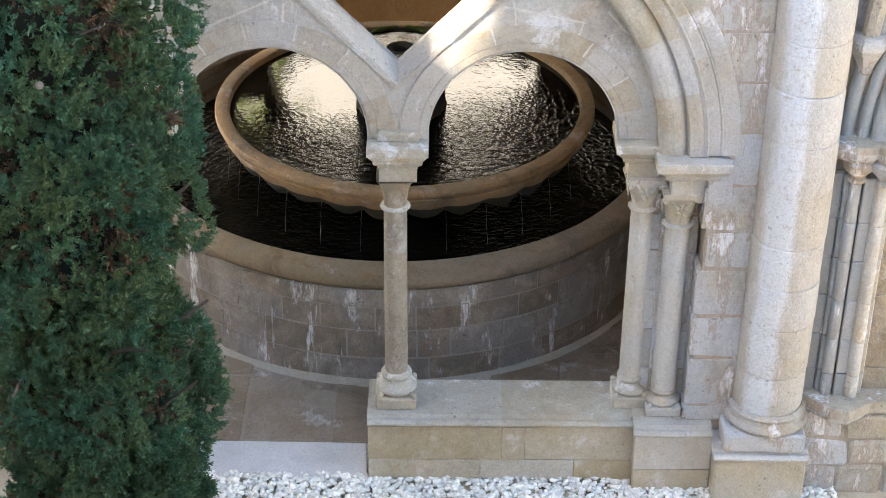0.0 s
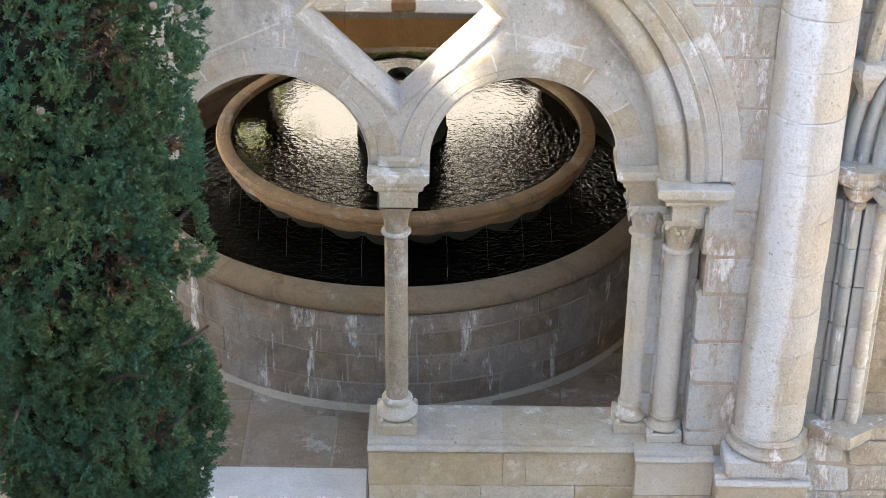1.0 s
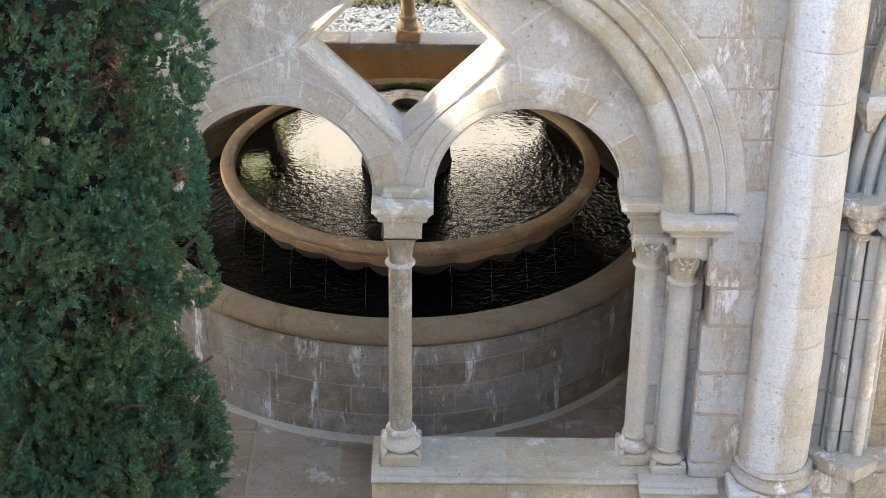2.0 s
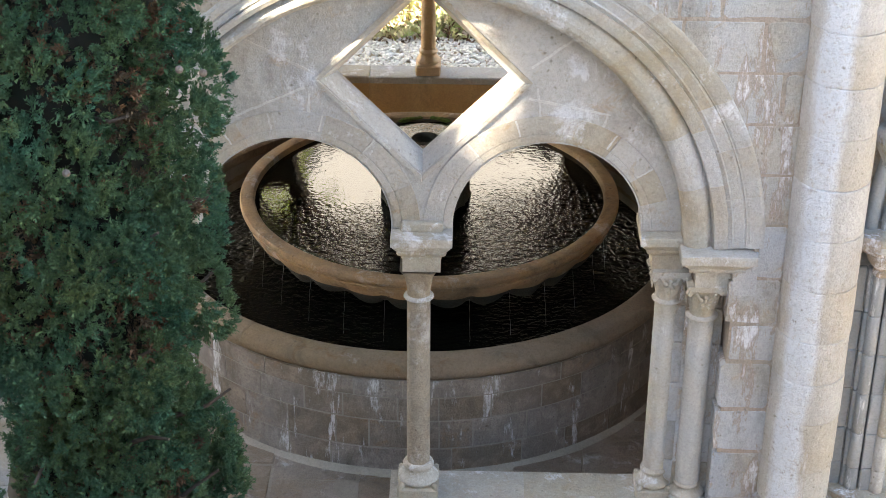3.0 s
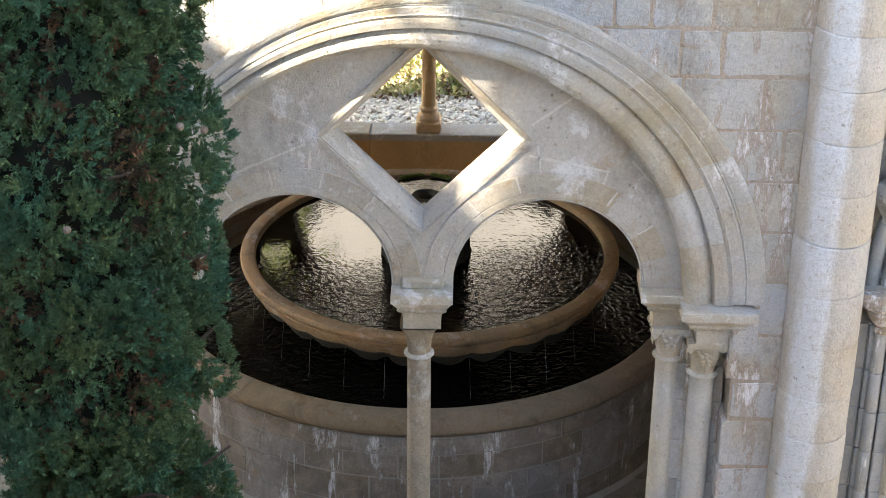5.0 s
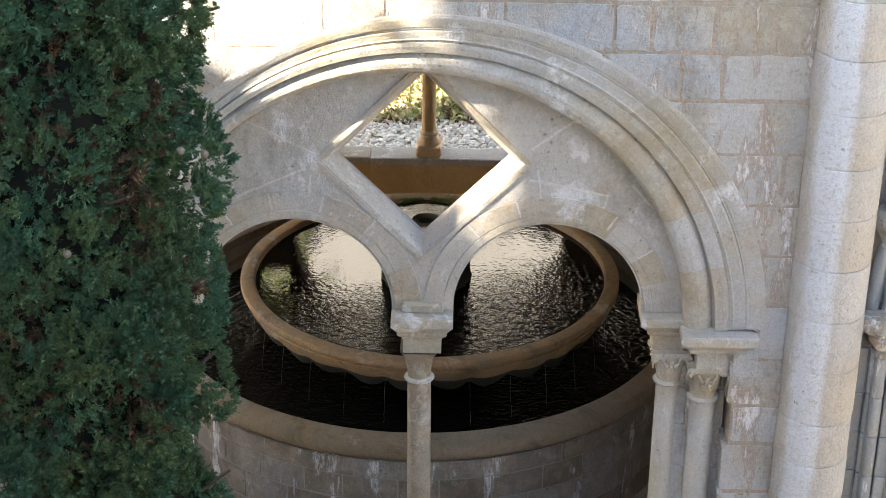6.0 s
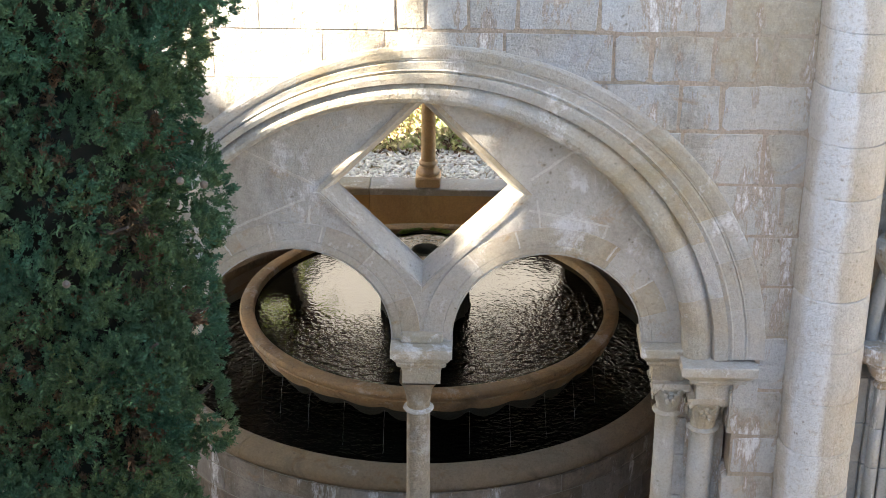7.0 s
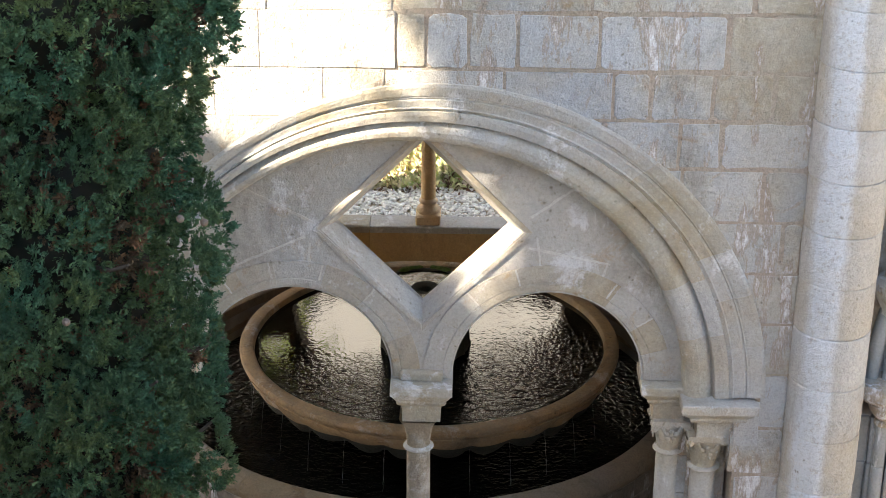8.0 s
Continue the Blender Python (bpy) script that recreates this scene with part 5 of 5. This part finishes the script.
def cypress(label, cx, cy, top, radius_at, tufts, z0, seed, size, facing, twigs, z_full, core, per=22, bough=(0.09, 0.19), reach=(0.2, 0.5), fans=0):
    """Upright cypress: trunk, limbs, and a crown of sprays set on an uneven, lobed surface."""
    ob = thing("cypress", label, "tree", "cypresses of the garth")
    g = np.random.default_rng(seed)
    b = bmesh.new()
    tube(b, [Vector((cx + 0.03 * math.sin(z), cy + 0.03 * math.cos(z * 1.3), z)) for z in [top * k / 12 for k in range(12)]], [0.17 * (1 - k / 13) + 0.01 for k in range(12)], 12)
    part("trunk", b, WOOD, ob, smooth=True)
    b = bmesh.new()
    for i in range(70):
        z = g.uniform(0.3, top * 0.9)
        a = g.uniform(*facing)
        R = radius_at(z) * 0.92
        pts = [Vector((cx + R * t * math.cos(a + 0.25 * t), cy + R * t * math.sin(a + 0.25 * t), z + 0.55 * t * R + 0.05 * math.sin(6 * t + i))) for t in [k / 6 for k in range(7)]]
        tube(b, pts, [0.026 * (1 - 0.75 * k / 6) for k in range(7)], 6)
    tagged(part("branchwork", b, WOOD, ob, "thin brown inner branches", smooth=True), kind="stuff")
    # lobes: bulging boughs of foliage on the crown
    lobes = []
    n_lobes = int(tufts / per)
    for i in range(n_lobes):
        z = z0 + (z_full - z0) * g.uniform() ** (1.25 if fans else 1.0) if g.uniform() < 0.93 else (g.uniform(z_full, top * 0.97) if g.uniform() < 0.7 else g.uniform(0.3, z0 + 0.1))
        a = g.uniform(*facing) if not fans or g.uniform() < 0.94 else g.uniform(facing[1], facing[0] + 2 * math.pi)
        rl = g.uniform(*bough)
        lobes.append((a, z, rl, -rl * 0.25 - 0.01 - 0.34 * g.uniform() ** 1.9 if fans else g.uniform(-0.3, 0.10)))
    protos = [spray(g, twigs, reach) for _ in range(6)]
    outV, outF, dryV, dryF, nv, nd = [], [], [], [], 0, 0
    for a0, zl, rl, push in lobes:
        R = radius_at(zl) - rl * 0.75 + push
        c = np.array([cx + R * math.cos(a0), cy + R * math.sin(a0), zl])
        out_dir = np.array([math.cos(a0), math.sin(a0), 0.0])
        heads = []
        for _ in range(fans):
            d = g.normal(0, 1, 3)
            d /= np.linalg.norm(d)
            d = d * 0.95 + out_dir * 0.65 + np.array([0, 0, 0.2])
            heads.append(d / np.linalg.norm(d))
        for i in range(per):
            d = g.normal(0, 1, 3)
            d /= np.linalg.norm(d)
            if fans:
                d = heads[i % fans] + d * 0.24
                d /= np.linalg.norm(d)
                p = c + d * rl * g.uniform(0.78, 1.0) * np.array([1, 1, 1.3])
            else:
                d = d * 0.9 + out_dir * 0.6 + np.array([0, 0, 0.25])
                d /= np.linalg.norm(d)
                p = c + d * rl * g.uniform(0.6, 1.0) * np.array([1, 1, 1.3])
            grow = d * 1.0 + np.array([0, 0, 0.45]) + g.normal(0, 0.25, 3)
            grow /= np.linalg.norm(grow)
            s = size * g.uniform(0.75, 1.3)
            ref = g.normal(0, 1, 3)
            u = np.cross(grow, ref)
            u /= np.linalg.norm(u)
            w = np.cross(grow, u)
            PV, PF = protos[g.integers(6)]
            V = p + s * (PV[:, :1] * u + PV[:, 1:2] * w + PV[:, 2:] * grow)
            inner = math.hypot(p[0] - cx, p[1] - cy) < radius_at(p[2]) - (0.27 if fans else 0.23)
            if inner and g.uniform() < 0.55:
                dryV.append(V)
                dryF.append(PF + nd)
                nd += len(V)
            else:
                outV.append(V)
                outF.append(PF + nv)
                nv += len(V)
    # brown and dull inner twigs behind the boughs
    for _ in range(3200 if fans else 0):
        a0, zl = g.uniform(*facing), g.uniform(z0, z_full)
        R = radius_at(zl) - g.uniform(0.26, 0.42)
        p = np.array([cx + R * math.cos(a0), cy + R * math.sin(a0), zl])
        grow = np.array([math.cos(a0), math.sin(a0), 0.5]) + g.normal(0, 0.5, 3)
        grow /= np.linalg.norm(grow)
        u = np.cross(grow, g.normal(0, 1, 3))
        u /= np.linalg.norm(u)
        w = np.cross(grow, u)
        PV, PF = protos[g.integers(6)]
        V = p + size * 1.8 * (PV[:, :1] * u + PV[:, 1:2] * w + PV[:, 2:] * grow)
        dry = noise.noise(Vector((a0 * 3.0, zl * 2.0, 7.0))) > 0.22
        (dryV if dry else outV).append(V)
        (dryF if dry else outF).append(PF + (nd if dry else nv))
        if dry:
            nd += len(V)
        else:
            nv += len(V)
    # dark inner shell: stops daylight and puts the shade between boughs into its colour
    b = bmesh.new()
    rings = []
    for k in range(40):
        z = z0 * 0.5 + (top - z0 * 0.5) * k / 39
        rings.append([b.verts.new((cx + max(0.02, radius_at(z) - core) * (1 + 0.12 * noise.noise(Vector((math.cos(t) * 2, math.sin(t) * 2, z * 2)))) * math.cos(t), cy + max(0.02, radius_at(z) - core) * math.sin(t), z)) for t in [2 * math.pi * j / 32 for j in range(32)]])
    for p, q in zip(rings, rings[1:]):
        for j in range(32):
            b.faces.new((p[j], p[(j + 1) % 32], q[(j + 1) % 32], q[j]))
    part("crown_shade_fill", b, DARK_FILL, ob, "smooth near-black fill with the shade between boughs in its colour", smooth=True)
    for nm, VV, FF, m in (("crown", outV, outF, FOLIAGE), ("dry_sprays", dryV, dryF, FOLIAGE_DRY)):
        if not VV:
            continue
        V, F = np.concatenate(VV).astype(np.float32), np.concatenate(FF).astype(np.int32)
        me = bpy.data.meshes.new(nm)
        me.vertices.add(len(V))
        me.vertices.foreach_set("co", V.ravel())
        me.loops.add(F.size)
        me.loops.foreach_set("vertex_index", F.ravel())
        me.polygons.add(len(F))
        me.polygons.foreach_set("loop_start", np.arange(0, F.size, 3, dtype=np.int32))
        me.update(calc_edges=True)
        me.materials.append(m)
        o = new(nm, me)
        o.parent = ob
    return ob


CONES = ((-1.20, 6.82, 5.10), (-1.11, 6.88, 5.06), (-1.66, 6.60, 4.72))


def cypress_cones(parent):
    """Round woody cones with scale plates, hung on the outer sprays."""
    for x, y, z in CONES:
        b = bmesh.new()
        bmesh.ops.create_icosphere(b, subdivisions=3, radius=0.017, matrix=Matrix.Translation((x, y, z)))
        for v_ in b.verts:
            d = v_.co - Vector((x, y, z))
            v_.co += d * 0.12 * noise.noise(d * 160)
        part("cone", b, CONE, parent, "grey-brown woody cone", smooth=True)


def near_radius(z):
    keys = ((0.0, 0.5), (1.0, 0.6), (1.78, 0.66), (1.98, 0.71), (2.25, 0.71), (2.47, 0.79), (2.65, 0.81), (2.82, 0.75), (2.97, 0.63), (3.17, 0.60), (3.34, 0.73), (3.56, 0.83), (3.82, 0.81), (4.15, 0.86), (4.27, 0.80), (4.39, 0.83), (4.73, 0.80), (4.94, 0.88), (5.16, 0.84), (5.3, 0.73), (5.48, 0.72), (5.6, 0.80), (5.8, 1.0), (6.1, 0.9), (6.5, 0.85), (8.0, 0.75), (9.5, 0.5), (10.8, 0.03))
    for (a, ra), (b, rb) in zip(keys, keys[1:]):
        if z <= b:
            return ra + (rb - ra) * (z - a) / (b - a)
    return 0.03


def slim_radius(z):
    return max(0.03, 1.08 * min(1.0, 0.55 + z / 3) * min(1.0, (14.5 - z) / 2.5))


def spire_radius(z):
    return max(0.03, 0.50 * min(1.0, 0.55 + z / 3) * min(1.0, (15.0 - z) / 1.6))


def build_all():
    build_next_bay()
    build_corner_shaft()
    build_columns()
    build_fountain()
    build_floor()
    build_far_arcade()
    build_shell()
    # Added out of view: its eave casts the sloping shade edge on the bay.
    unseen_wing("unseen tall west wing with a tiled roof, added to shade the bay", -24, -14, -14, 9.6, 13.6, 2.5)
    # Added reflector wall behind the garden, there only for the water to mirror.
    unseen_wing("unseen white wing added as the bright shape mirrored in the bowl", -30, 30, 31, 40, 15.0, 0, MIRROR_WHITE)
    unseen_wing("low cloister gallery with a flat terrace under the viewpoint", -12, 12, -6, 0.9, 6.3, 0)
    pebbles("gravel", "clean white pebble gravel strip at the foot of the wall", -2.3, 2.8, 9.1, 9.94, 8500, 0.025, 2, 0.022)
    pebbles("gravel", "pale pebble gravel path beyond the far parapet", -2.6, 2.0, 17.7, 19.85, 9500, 0.027, 3, 0.025)
    near = cypress("dense dark green columnar cypress beside the pavilion", -1.88, 7.4, 10.8, near_radius, 26000, 1.5, 1, 0.074, (-2.15, 0.5), 42, 6.75, 0.36, 84, (0.11, 0.21), (0.13, 0.30), 13)
    # Added out of view: keeps sun off the near cypress and the right wall.
    cypress("unseen tall columnar cypress added to cast shade on the bay", -6.26, 5.5, 14.5, slim_radius, 5200, 0.3, 2, 0.3, (-3.14, 3.14), 14, 13.5, 0.08)
    # Added out of view: its outline sets where sunlight ends on the wall.
    cypress("unseen tall columnar cypress added to cast shade on the bay", -9.29, 5.5, 15.0, spire_radius, 3600, 0.3, 3, 0.24, (-3.14, 3.14), 14, 14.0, 0.07)
    cypress_cones(near)
    build_garden()
    build_tracery()
    build_plate_joints()
    build_parapet()
    voussoirs(INNER, 15, 6, 2.58)
    voussoirs(OUTER, 17, 9, 2.58)
    wall_stones()


build_all()
